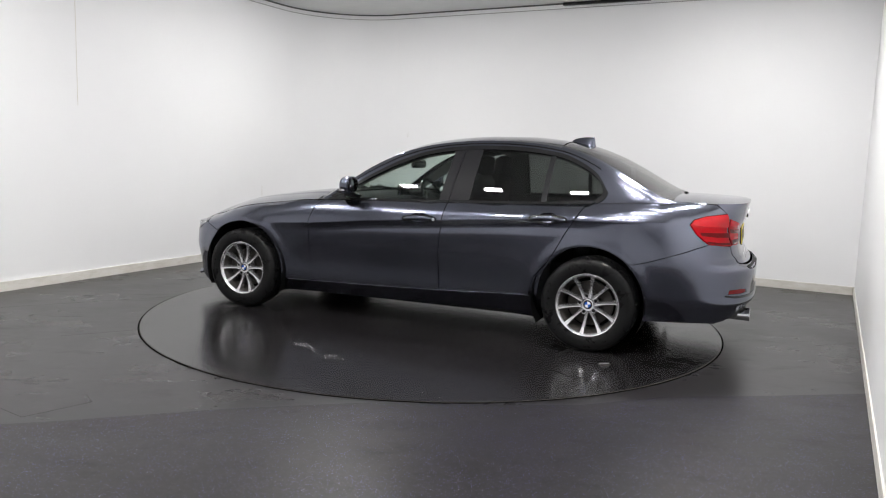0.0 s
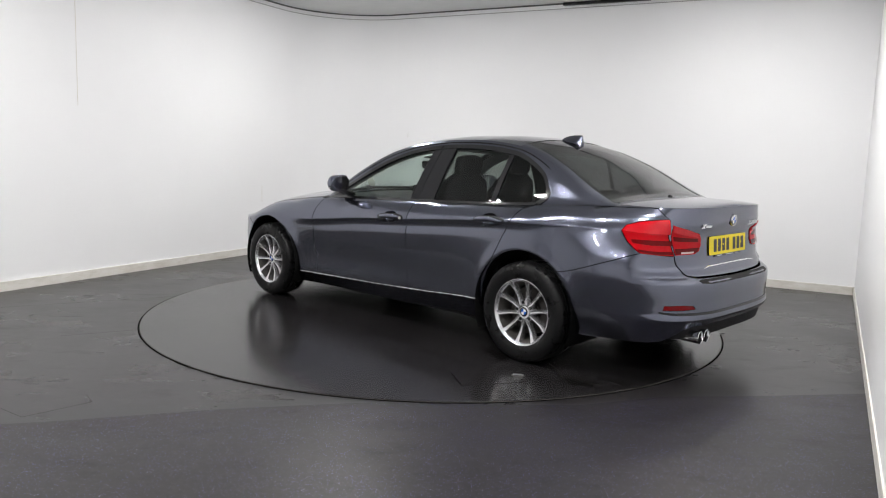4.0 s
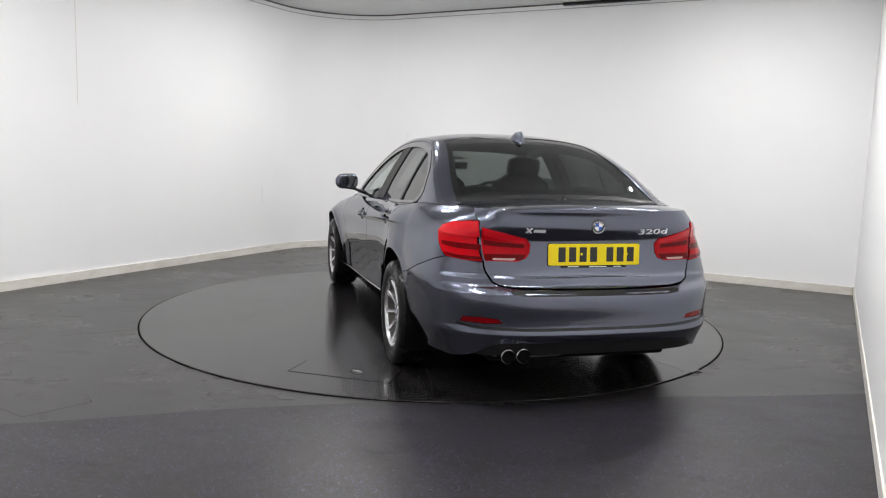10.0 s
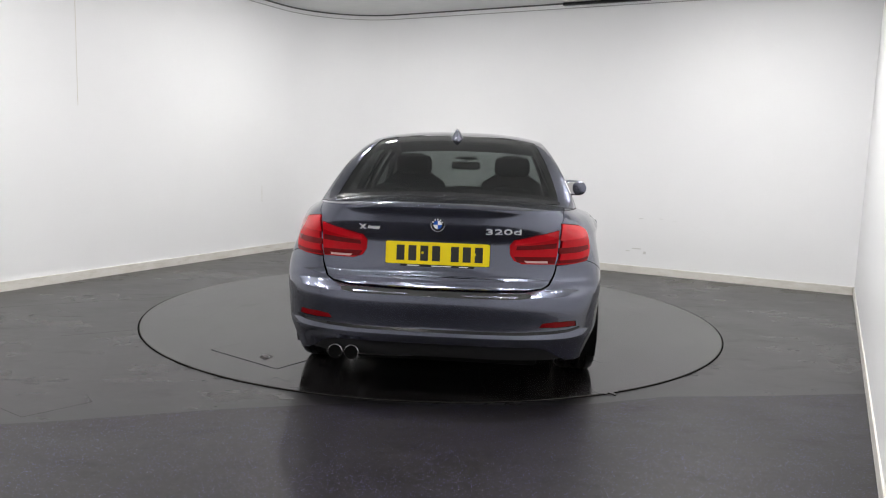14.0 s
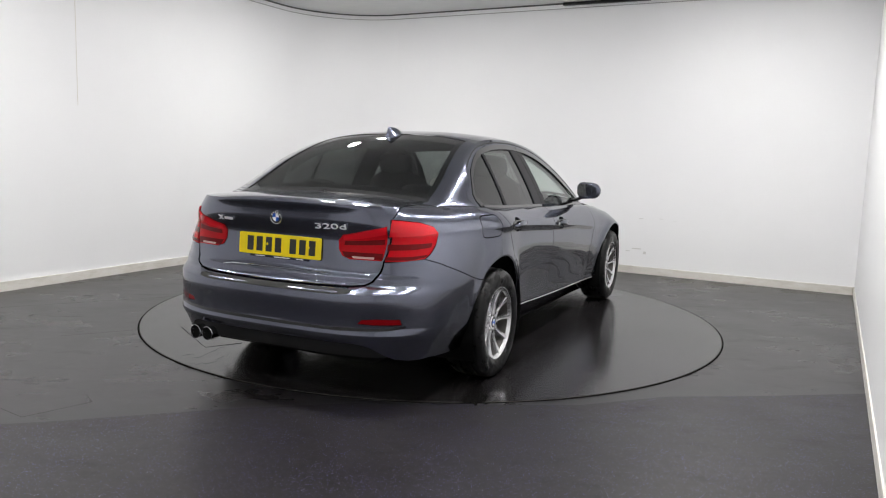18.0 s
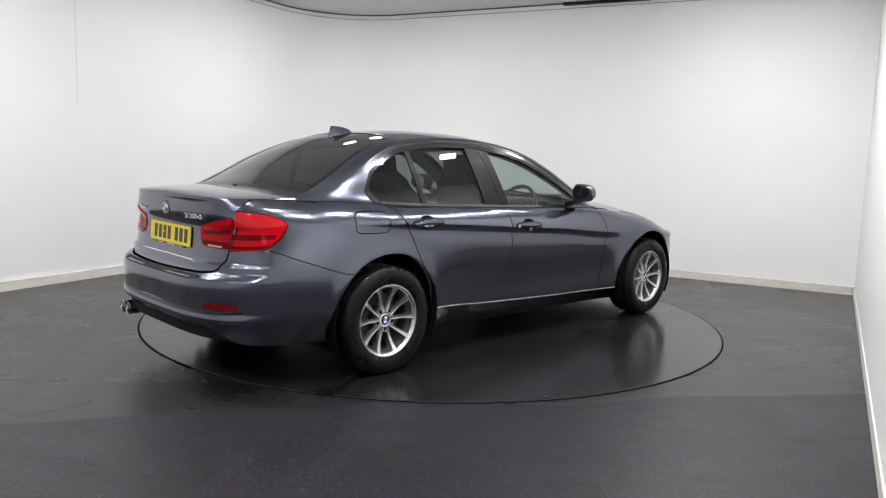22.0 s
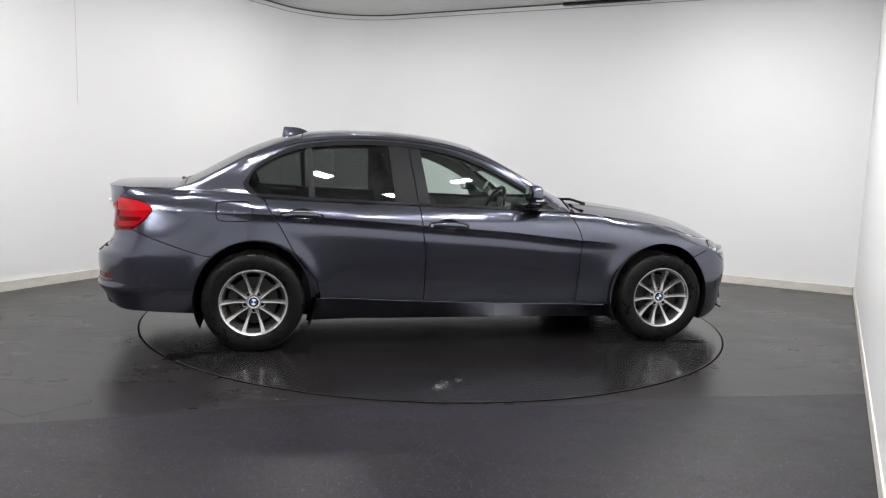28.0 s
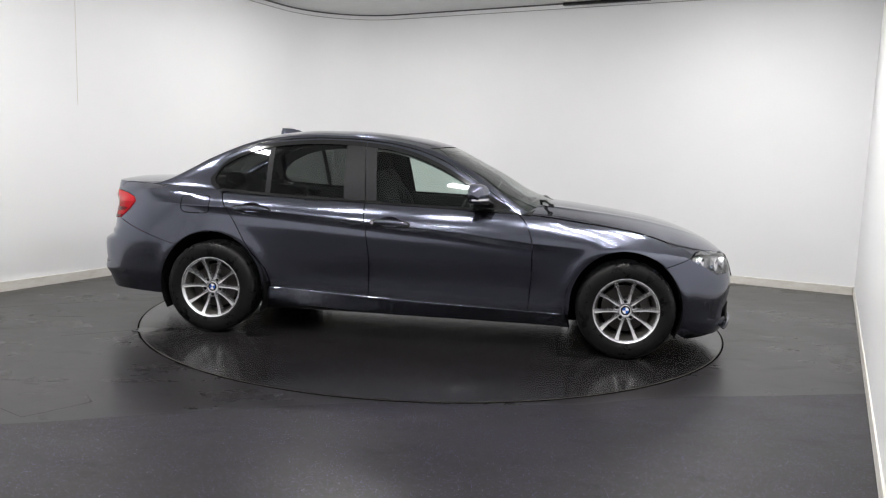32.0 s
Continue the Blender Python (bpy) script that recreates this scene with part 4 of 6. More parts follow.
def mirror_shapes():
    """Left door mirror: painted cap, black foot, glass and lamp strip."""
    rings = []
    for i in range(11):
        q = i / 10
        y = 0.838 + 0.185 * q
        h = 0.064 * (1 - 0.40 * abs(2 * q - 0.9) ** 4.0)
        d = 0.075 * (1 - 0.42 * q ** 3) * (1 if 0 < i < 10 else 0.8)
        if i in (0, 10):
            h *= 0.72
        x0 = 0.425 - 0.035 * q
        z0 = 1.035 - 0.004 * q
        r = []
        for j in range(20):
            a = 2 * math.pi * j / 20
            c, sn = math.cos(a), math.sin(a)
            dx = d * abs(c) ** 0.75 if c > 0 else -0.45 * d * abs(c) ** 0.3
            r.append((x0 + dx, y, z0 + h * math.copysign(abs(sn) ** 0.8, sn)))
        rings.append(r)
    rings = [[(x, y - 0.034, z) for x, y, z in r] for r in rings]
    cap = loft(rings)
    foot = loft([[(0.47 + dx * k, y, z + dz * k) for dx, dz in ((0.075, 0.0), (0.03, 0.016), (-0.06, 0.014), (-0.09, 0.0), (-0.06, -0.018), (0.03, -0.018))] for y, z, k in ((0.735, 0.948, 1.0), (0.785, 0.956, 0.8), (0.826, 0.974, 0.75), (0.896, 0.978, 0.6))])
    lamp = loft([[(x + dx, y, 0.998 + dz) for dx, dz in ((0.008, -0.006), (0.008, 0.006), (-0.012, 0.006), (-0.012, -0.006))] for x, y in ((0.488, 0.836), (0.476, 0.906), (0.448, 0.956), (0.408, 0.982))])
    pane = prism(superellipse(0.0, 0.0, 0.084, 0.051, 3.2, 28), 0, 0.003, Matrix(((0, 0, -1, 0.3815), (1, 0, 0, 0.897), (0, 1, 0, 1.034), (0, 0, 0, 1))))
    return cap, foot, lamp, pane


def tucked(p3, top, slope, x0=-9.0):
    """Draws a skin in towards its foot, below the height top and ahead of x0."""
    P, N = np.array(p3[0]), np.array(p3[2])
    k = slope * np.clip((P[:, 0] - x0) / 0.15, 0, 1) * np.clip((top - P[:, 2]) / 0.10, 0, 1)
    sgn = np.where(P[:, 1] < 0, -1.0, 1.0)
    rear = np.clip((-2.10 - P[:, 0]) / 0.25, 0, 1)
    drop = k * np.maximum(top - P[:, 2], 0)
    P[:, 1] -= sgn * drop * (1 - rear)
    P[:, 0] += drop * rear
    outward = sgn * N[:, 1] * (1 - rear) - N[:, 0] * rear
    N[:, 2] -= k * np.maximum(outward, 0)
    N /= np.linalg.norm(N, axis=1)[:, None] + 1e-12
    return [tuple(x) for x in P], p3[1], [tuple(x) for x in N]


def sloped(p3, lean):
    """Turns the sill's skin into one face that leans in from the doors' lower edge to its foot."""
    P, N = np.array(p3[0]), np.array(p3[2])
    s, line = P[:, 0], f_sill(P[:, 0])
    P[:, 1] += flank(s, line)[:, 1] - 0.003 - lean * np.maximum(line - P[:, 2], 0) - flank(s, P[:, 2])[:, 1]
    face = N[:, 1] > 0.5
    N[face] = np.array([0.0, 1.0, -lean]) / math.hypot(1.0, lean)
    return [tuple(x) for x in P], p3[1], [tuple(x) for x in N]


def build_body(car):
    doors = {}
    openings = {}
    for name, (cs, cz) in HANDLES.items():
        openings[name] = superellipse(cs, cz, 0.074, 0.041, 2.0, 36, -0.03)
    outline = {
        "front_door": sill_line(-0.305, 0.775) + curve(DOOR_FRONT)[1:] + upper(0.690, -0.345)[1:] + list(reversed(curve(DOOR_MID)))[1:-1],
        "rear_door": sill_line(-0.985, -0.305) + curve(DOOR_MID)[1:] + upper(-0.345, -1.350)[1:] + list(reversed(curve(DOOR_REAR)))[1:-1],
        "front_wing": [(0.775, 0.276), (0.90, 0.269), (1.042, 0.266)] + arc_line(1, 186, 48, 40)[1:] + nose([(1.637, 0.668), (1.71, 0.698), (1.78, 0.7035), (1.86, 0.6955), (1.95, 0.6795)]) + upper(1.973, 0.690, 50) + list(reversed(curve(DOOR_FRONT)))[1:-1],
        "rear_wing": [(-1.046, 0.335)] + arc_line(0, 6, 132, 40) + BUMPER_SEAM[1:] + LAMP_FRONT[1:] + [(LIP_S, float(f_top(LIP_S)))] + upper(LIP_S + 0.01, -1.350, 40) + list(reversed(curve(DOOR_REAR)))[1:-1],
        "sill": [(s, 0.165) for s in np.linspace(-1.075, 1.060, 60)] + [(1.052, 0.2)] + list(reversed(sill_line(-1.048, 1.040, 60, 0.008))) + [(-1.062, 0.2)],
    }
    flap = superellipse(-1.520, 0.890, 0.108, 0.060, 5.0, 44, 0.0)
    for side in (1, -1):
        for name, line in outline.items():
            holes = [openings[name]] if name in openings else []
            if name == "rear_wing" and side < 0:
                holes = [flap]
            p = trimmed(flank, line, holes=holes, rows=flank_points)
            if name == "sill":
                p = sloped(p, 0.68)
            if name == "rear_wing":
                p = soften(p, None, "wing", 0.03)
            if side < 0:
                p = mirror3(p)
            ob = panel(name, p, PAINT, car)
            doors[name, side] = ob
            if name == "rear_wing" and side < 0:
                fp = mirror3(trimmed(flank, flap, gap=0.0022, rows=flank_points, flange=0.012))
                panel("fuel_flap", fp, PAINT, ob, "flush painted fuel filler flap")
            if name == "sill":
                edge = [flank([s], [float(f_sill(s)) + 0.0065])[0] + np.array([0, 0.0015, 0]) for s in np.linspace(-0.99, 0.985, 60)]
                e = tube(edge, 0.0035, 8)
                part("sill_edge", mirrored(e) if side < 0 else e, PAINT, ob)
            if name in HANDLES:
                cs, cz = HANDLES[name]
                b = bowl(cs, cz, 0.074, 0.041, 0.046)
                h = handle_shape(cs, cz)
                if side < 0:
                    b, h = mirrored(b), mirrored(h)
                part("handle_recess", b, PAINT, ob)
                # black gasket, made wide so that it also paints the grip's shadow outline
                hg = trimmed(flank, superellipse(cs, cz - 0.002, 0.137, 0.028, 2.6, 40, -0.03), gap=0.0, off=0.0016, flange=0.003, step=0.012, holes=[superellipse(cs, cz - 0.002, 0.066, 0.0225, 2.2, 36, -0.03)])[:2]
                part("gasket_and_shade", mirrored(hg) if side < 0 else hg, BLACK, ob, "black handle gasket, widened to paint the shadow round the grip")
                part("handle", h, PAINT, ob, "bowed body-coloured door handle")
                if name == "front_door":
                    m = Matrix.Translation(Vector(flank([cs - 0.118], [cz + 0.001])[0]) + Vector((0, 0.010, 0)))
                    k = moved(lathe([(0.0, 0.006), (0.009, 0.006), (0.011, 0.0)], 16), m)
                    part("lock", mirrored(k) if side < 0 else k, STEEL, ob, "round key lock beside the handle")
    # front door mirrors
    cap, foot, lamp, pane = mirror_shapes()
    for side in (1, -1):
        f = (lambda q: q) if side > 0 else mirrored
        d = doors["front_door", side]
        c = part("door_mirror", f(cap), PAINT, d, "body-coloured door mirror on a black foot", angle=50)
        part("mirror_foot", f(foot), BLACK, d, "black mirror foot")
        part("mirror_glass", f(pane), MIRROR, d, "mirror glass")
        part("indicator", f(lamp), INDICATOR, d, "clear indicator strip in the mirror")
    # bonnet
    panel("bonnet", laid(hood_top, grid_rect(0.735, 2.165, -0.985, 0.985, 40, 44)), PAINT, car)
    # cowl between bonnet and windscreen
    cowl = [(0.70 + 0.115 * (1 - w * w) + dx, 0.80 * w, 0.965 - 0.065 * w * w + dz) for w in np.linspace(-0.96, 0.96, 25) for dx, dz in ((-0.06, -0.005), (0.05, 0.0), (0.09, -0.03))]
    part("cowl", (cowl, [(3 * i + j, 3 * i + j + 1, 3 * i + 4 + j, 3 * i + 3 + j) for i in range(24) for j in range(2)]), PLASTIC, car, "black plastic scuttle panel")
    # roof and windows
    panel("roof", laid(cabin_top, grid_rect(-1.10, 0.03, -1, 1, 40, 44)), PAINT, car)
    ws = panel("windscreen", laid(cabin_top, grid_rect(0.034, 0.715, -0.93, 0.93, 24, 32), -0.004), GLASS_CLEAR, car, "clear curved windscreen")
    rw = panel("rear_window", laid(cabin_top, grid_rect(-1.835, -1.108, -0.885, 0.885, 24, 32), -0.003), GLASS_REAR, car, "dark tinted rear window")
    # black ceramic borders and rubber seals of the two screens
    panel("border", laid(cabin_top, grid_rect(0.034, 0.075, -0.93, 0.93, 3, 32), -0.007), GLOSSBLACK, ws)
    panel("border", laid(cabin_top, grid_rect(0.655, 0.715, -0.93, 0.93, 3, 32), -0.007), GLOSSBLACK, ws)
    panel("seal", laid(cabin_top, grid_rect(-1.868, -1.828, -0.90, 0.90, 3, 32), 0.0005), BLACK, rw)
    panel("border", laid(cabin_top, grid_rect(-1.145, -1.108, -0.885, 0.885, 3, 32), -0.006), GLOSSBLACK, rw)
    panel("border", laid(cabin_top, grid_rect(-1.835, -1.775, -0.885, 0.885, 3, 32), -0.006), GLOSSBLACK, rw)
    for sgn in (1, -1):
        panel("border", laid(cabin_top, grid_rect(-1.80, -1.13, 0.83 * sgn, 0.885 * sgn, 24, 3), -0.006), GLOSSBLACK, rw)
        panel("border", laid(cabin_top, grid_rect(0.06, 0.70, 0.885 * sgn, 0.93 * sgn, 24, 3), -0.007), GLOSSBLACK, ws)
        g = grid_rect(0.03, 0.72, 0.925 * sgn, 1.0 * sgn, 24, 5)
        panel("a_pillar", soften(laid(cabin_top, g), g, "rail"), PAINT, car)
        g = grid_rect(-1.90, -1.10, 0.885 * sgn, 1.0 * sgn, 24, 6)
        panel("c_pillar", soften(laid(cabin_top, g), g, "rail"), PAINT, car)
        g = grid_rect(LIP_S, -1.786, 0, 1, 20, 6)
        g[..., 1] = sgn * (lid_edge(g[..., 0]) + 0.010 + (1.0 - lid_edge(g[..., 0]) - 0.010) * g[..., 1])
        panel("boot_surround", soften(laid(deck_top, g), g, "deck"), PAINT, car)
    # boot lid: top, rear face and the lamps in it
    g = grid_rect(-2.5, -1.842, -1, 1, 30, 44)
    g[..., 1] *= lid_edge(g[..., 0])
    lid_top = laid(deck_top, g)
    face = LID_SEAM + [(s, float(f_top(s))) for s in np.linspace(-2.5, LIP_S, 14)] + tail_y([(0.607, 0.953)])
    A = trimmed(flank, face, gap=0.0012, rows=tail_points)
    lid = panel("boot_lid", join3(lid_top, A, mirror3(A)), PAINT, car)
    # rear bumper
    low = tail_y([(0.0, 0.352), (0.30, 0.351), (0.50, 0.347), (0.56, 0.330), (0.62, 0.290), (0.67, 0.266)]) + tail_x([(-2.20, 0.256), (-2.09, 0.252), (-1.93, 0.246), (-1.80, 0.240)])
    skin = low + arc_line(0, 195, 132, 24) + BUMPER_SEAM[1:] + tail_x([(-2.22, 0.758)]) + tail_y([(0.592, 0.746), (0.583, 0.694), (0.560, 0.652), (0.524, 0.632), (0.44, 0.623), (0.20, 0.618), (0.0, 0.616)])
    refl = tail_y([(0.700, 0.478), (0.60, 0.480), (0.535, 0.474), (0.515, 0.454), (0.60, 0.450), (0.705, 0.452)])
    A = tucked(trimmed(flank, skin, gap=0.0012, rows=tail_points, holes=[refl]), 0.61, 0.05, -2.20)
    A = tucked(A, 0.42, 0.16)
    bumper = panel("rear_bumper", join3(A, mirror3(A)), PAINT, car)
    B = trimmed(flank, tail_y([(0.0, 0.276), (0.35, 0.274), (0.58, 0.272), (0.645, 0.276), (0.625, 0.300), (0.555, 0.345), (0.30, 0.353), (0.0, 0.354)]), gap=0.0, off=-0.016, flange=0.05, step=0.03)
    part("diffuser", join(B[:2], mirrored(B[:2])), PLASTIC, bumper, "black plastic lower apron")
    G = trimmed(flank, tail_y([(0.0, 0.415), (0.40, 0.416), (0.66, 0.424), (0.72, 0.436), (0.72, 0.446), (0.66, 0.438), (0.40, 0.430), (0.0, 0.429)]), gap=0.0, off=0.003, flange=0.006, step=0.02)
    part("groove", join(G[:2], mirrored(G[:2])), BLACK, bumper, "narrow black slot across the bumper")
    F = trimmed(flank, tail_y([(0.0, 0.592), (0.40, 0.592), (0.465, 0.600), (0.475, 0.612), (0.44, 0.6165), (0.0, 0.6140)]), gap=0.0, off=0.0025, flange=0.003, step=0.02)
    part("sill_guard", join(F[:2], mirrored(F[:2])), PLASTIC, bumper, "dark textured loading-edge guard")
    R = trimmed(flank, refl, gap=0.001, off=-0.003, flange=0.01, step=0.02)
    for q in (R, mirror3(R)):
        panel("reflector", q, RED_DARK, bumper, "small red rear reflector")
    # front bumper
    skin = [(s_at(1.74, 0.165), 0.165), (s_at(1.83, 0.13), 0.118)] + nose([(1.80, 0.138), (1.95, 0.140), (2.10, 0.150), (2.18, 0.155), (2.18, 0.47), (2.10, 0.49), (2.055, 0.56), (2.05, 0.60)])
    skin += list(reversed(HEADLAMP_LOW))[1:] + list(reversed(arc_line(1, -25, 48, 30)))
    A = tucked(trimmed(flank, skin, gap=0.0015, rows=plain_points, step=0.024), 0.52, 0.13)
    fb = panel("front_bumper", join3(A, mirror3(A)), PAINT, car)
    lip = nose([(2.18, 0.190), (2.05, 0.180), (1.90, 0.178), (1.88, 0.192), (1.95, 0.215), (2.05, 0.228), (2.18, 0.235)])
    L = trimmed(flank, lip, gap=0, off=0.016, flange=0.030, step=0.02)
    part("splitter", join(L[:2], mirrored(L[:2])), PAINT, fb)
    inlet = nose([(1.93, 0.24), (2.08, 0.245), (2.10, 0.31), (2.02, 0.335), (1.95, 0.31)])
    L = trimmed(flank, inlet, gap=0, off=0.002, flange=0.004, step=0.02)
    for q in (L[:2], mirrored(L[:2])):
        part("air_intake", q, PLASTIC, fb, "black lower air intake")
    # kidney grille
    kid = nose([(2.02, 0.60), (2.045, 0.655), (2.155, 0.655), (2.165, 0.60), (2.15, 0.495), (2.07, 0.495)])
    K = trimmed(flank, kid, gap=0, off=0.004, flange=0.03, step=0.02)
    for q in (K[:2], mirrored(K[:2])):
        g = part("grille", q, GLOSSBLACK, car, "black kidney-shaped radiator grille")
        for i in range(7):
            s = nose([(2.055 + 0.014 * i, 0)])[0][0]
            a, b = flank([s], [0.505])[0], flank([s], [0.645])[0]
            t = tube([a + np.array([0.008, 0, 0]), (a + b) / 2 + np.array([0.012, 0, 0]), b + np.array([0.008, 0, 0])], 0.003, 6)
            part("grille_bar", t if q is not None and q[0][0][1] > 0 else mirrored(t), BLACK, g)
    # headlamps
    ring_line = HEADLAMP_LOW + HEADLAMP_HIGH[:-1]
    for side in (1, -1):
        f = (lambda q: q) if side > 0 else mirror3
        back = part("headlamp", f(trimmed(flank, ring_line, gap=0.001, off=-0.035, flange=0.0, step=0.02))[:2], LAMP_BACK, car, "clear-glass headlamp with twin round lenses")
        panel("lens", f(trimmed(flank, ring_line, gap=0.002, off=0.002, flange=0.02, step=0.02)), LENS, back, "clear headlamp cover")
        for s, z, r in ((1.800, 0.645, 0.028), (1.893, 0.622, 0.040), (1.976, 0.618, 0.040)):
            c = flank([s], [z])[0]
            n = normals(flank, np.array([s]), np.array([z]))[0]
            n = np.array([0.8, 0.6 * n[1], 0])
            n /= np.linalg.norm(n)
            m = Matrix.Translation(Vector(c - n * 0.030)) @ Vector((0, 1, 0)).rotation_difference(Vector(n)).to_matrix().to_4x4()
            b = moved(lathe([(0.0, 0.012), (r * 0.55, 0.010), (r * 0.7, 0.002), (r * 0.82, 0.014), (r, 0.022), (r * 1.08, 0.018), (r * 1.08, -0.01)], 28), m)
            part("reflector", b if side > 0 else mirrored(b), CHROME, back, "chrome headlamp reflector")
    # tail lamps: deep red shells with light guides behind a clear red cover
    outer = tail_y([(0.592, 0.750), (0.68, 0.752)]) + LAMP_FRONT[:-1] + tail_y([(0.611, 0.955)])
    inner = tail_y([(0.582, 0.752), (0.598, 0.926), (0.49, 0.900), (0.375, 0.873), (0.350, 0.845), (0.352, 0.80), (0.375, 0.768), (0.42, 0.752)])
    guides = {"tail_lamp": [tail_y([(0.600, 0.806), (0.70, 0.808)]) + tail_x([(-2.09, 0.818), (-2.075, 0.838)]) + tail_y([(0.70, 0.836), (0.600, 0.834)]),
                            tail_y([(0.596, 0.758), (0.70, 0.760)]) + tail_x([(-2.14, 0.773), (-2.125, 0.785)]) + tail_y([(0.70, 0.776), (0.596, 0.774)])],
              "boot_lamp": [tail_y([(0.588, 0.860), (0.392, 0.842), (0.388, 0.822), (0.588, 0.833)]), tail_y([(0.584, 0.790), (0.378, 0.790), (0.398, 0.762), (0.583, 0.758)])]}
    bands = {"tail_lamp": [tail_y([(0.604, 0.872), (0.66, 0.873)]) + tail_x([(-2.10, 0.876), (-2.018, 0.884), (-2.035, 0.914), (-2.10, 0.936), (-2.18, 0.947)]) + tail_y([(0.612, 0.951)])],
             "boot_lamp": [tail_y([(0.592, 0.886), (0.38, 0.846), (0.383, 0.868), (0.49, 0.895), (0.594, 0.920)])]}
    for side in (1, -1):
        f = (lambda q: q) if side > 0 else mirror3
        for nm, line, parent in (("tail_lamp", outer, car), ("boot_lamp", inner, lid)):
            ob = panel(nm, f(trimmed(flank, line, gap=0.002, off=0.005, flange=0.03, step=0.018)), RED, parent, "glossy red tail lamp")
            if parent is car:
                for gl in guides[nm]:
                    panel("light_guide", f(trimmed(flank, gl, gap=0, off=0.0062, flange=0.002, step=0.015)), RED_DEEP, ob, "darker red light bar")
                for gl in bands[nm]:
                    panel("top_lens", f(trimmed(flank, gl, gap=0, off=0.0062, flange=0.002, step=0.015)), RED_BRIGHT, ob, "paler red upper lens")
            else:
                for gl in guides[nm]:
                    panel("light_guide", f(trimmed(flank, gl, gap=0, off=0.0062, flange=0.002, step=0.015)), RED_DEEP, ob)
                for gl in bands[nm]:
                    panel("top_lens", f(trimmed(flank, gl, gap=0, off=0.0062, flange=0.002, step=0.015)), RED_BRIGHT, ob)
                panel("reversing_lamp", f(trimmed(flank, tail_y([(0.545, 0.760), (0.44, 0.760), (0.43, 0.770), (0.545, 0.770)]), gap=0, off=0.0066, flange=0.002, step=0.015)), CLEAR_LAMP, ob, "pale reversing lamp strip")
    # dark housings behind the tail lamps
    H = trimmed(flank, tail_y([(0.50, 0.755), (0.66, 0.757), (0.69, 0.80), (0.66, 0.93), (0.60, 0.945), (0.50, 0.89)]), gap=0.0, off=-0.014, flange=0.0, step=0.03)
    for q in (H, mirror3(H)):
        panel("lamp_housing", q, DARK, car)
    # cabin sides
    frame_line = window_top(0.655, -1.44, 60) + [(-1.44, float(f_rail(-1.44)))] + [(x, float(f_rail(x))) for x in np.linspace(-1.42, 0.70, 60)] + [(0.70, 0.905)]
    pillar_line = KINK + belt(-1.36, -1.905, 20) + [(x, float(f_rail(x))) for x in np.linspace(-1.90, -1.44, 24)]
    for side in (1, -1):
        f = (lambda q: q) if side > 0 else mirror3
        panel("roof_rail", f(soften(trimmed(cabin_side, frame_line, gap=0, flange=0.0, step=0.022), None, "rail", 0.02)), PAINT, car)
        panel("rear_pillar", f(soften(soften(trimmed(cabin_side, pillar_line, gap=0, flange=0.0, step=0.022), None, "rail", 0.04), None, "belt", 0.03)), PAINT, car)
        for nm, x0, x1, l0, l1, mat, door, lab in (("quarter_window", -1.40, -1.052, 0, -0.022, GLASS_DARK, "rear_door", "dark tinted quarter window"),
                                                   ("side_window", -1.026, -0.492, -0.018, -0.028, GLASS_DARK, "rear_door", "dark tinted rear door window"),
                                                   ("side_window", -0.275, 0.645, -0.040, 0.0, GLASS_CLEAR, "front_door", "clear greenish front door window")):
            xt = np.linspace(x1 + l1, x0 + l0, 30)
            if nm == "quarter_window":
                line = belt(-1.375, x1, 16, 0.012) + window_top(x1 + l1, -1.425, 20, 0.010) + [(-1.436, 1.07), (-1.432, 1.04), (-1.395, 1.008)]
            else:
                line = belt(x0, x1, 20, 0.012) + [(x, max(float(f_window_top(x)) - 0.010, float(edge_z(x)) + 0.014)) for x in xt]
            panel(nm, f(trimmed(cabin_side, line, gap=0, off=-0.007, flange=0.004, step=0.035)), mat, doors[door, side], lab)
        mids = [(x, float(f_window_top(x) + 0.62 * (f_rail(x) - f_window_top(x)))) for x in np.linspace(0.60, -1.40, 60)]
        ch = trimmed(cabin_side, [(x, z + 0.0035) for x, z in mids] + [(x, z - 0.0035) for x, z in reversed(mids)], gap=0.0, off=0.0012, flange=0.003, step=0.05)
        panel("roof_channel", f(ch), BLACK, car, "thin dark channel between roof and doors")
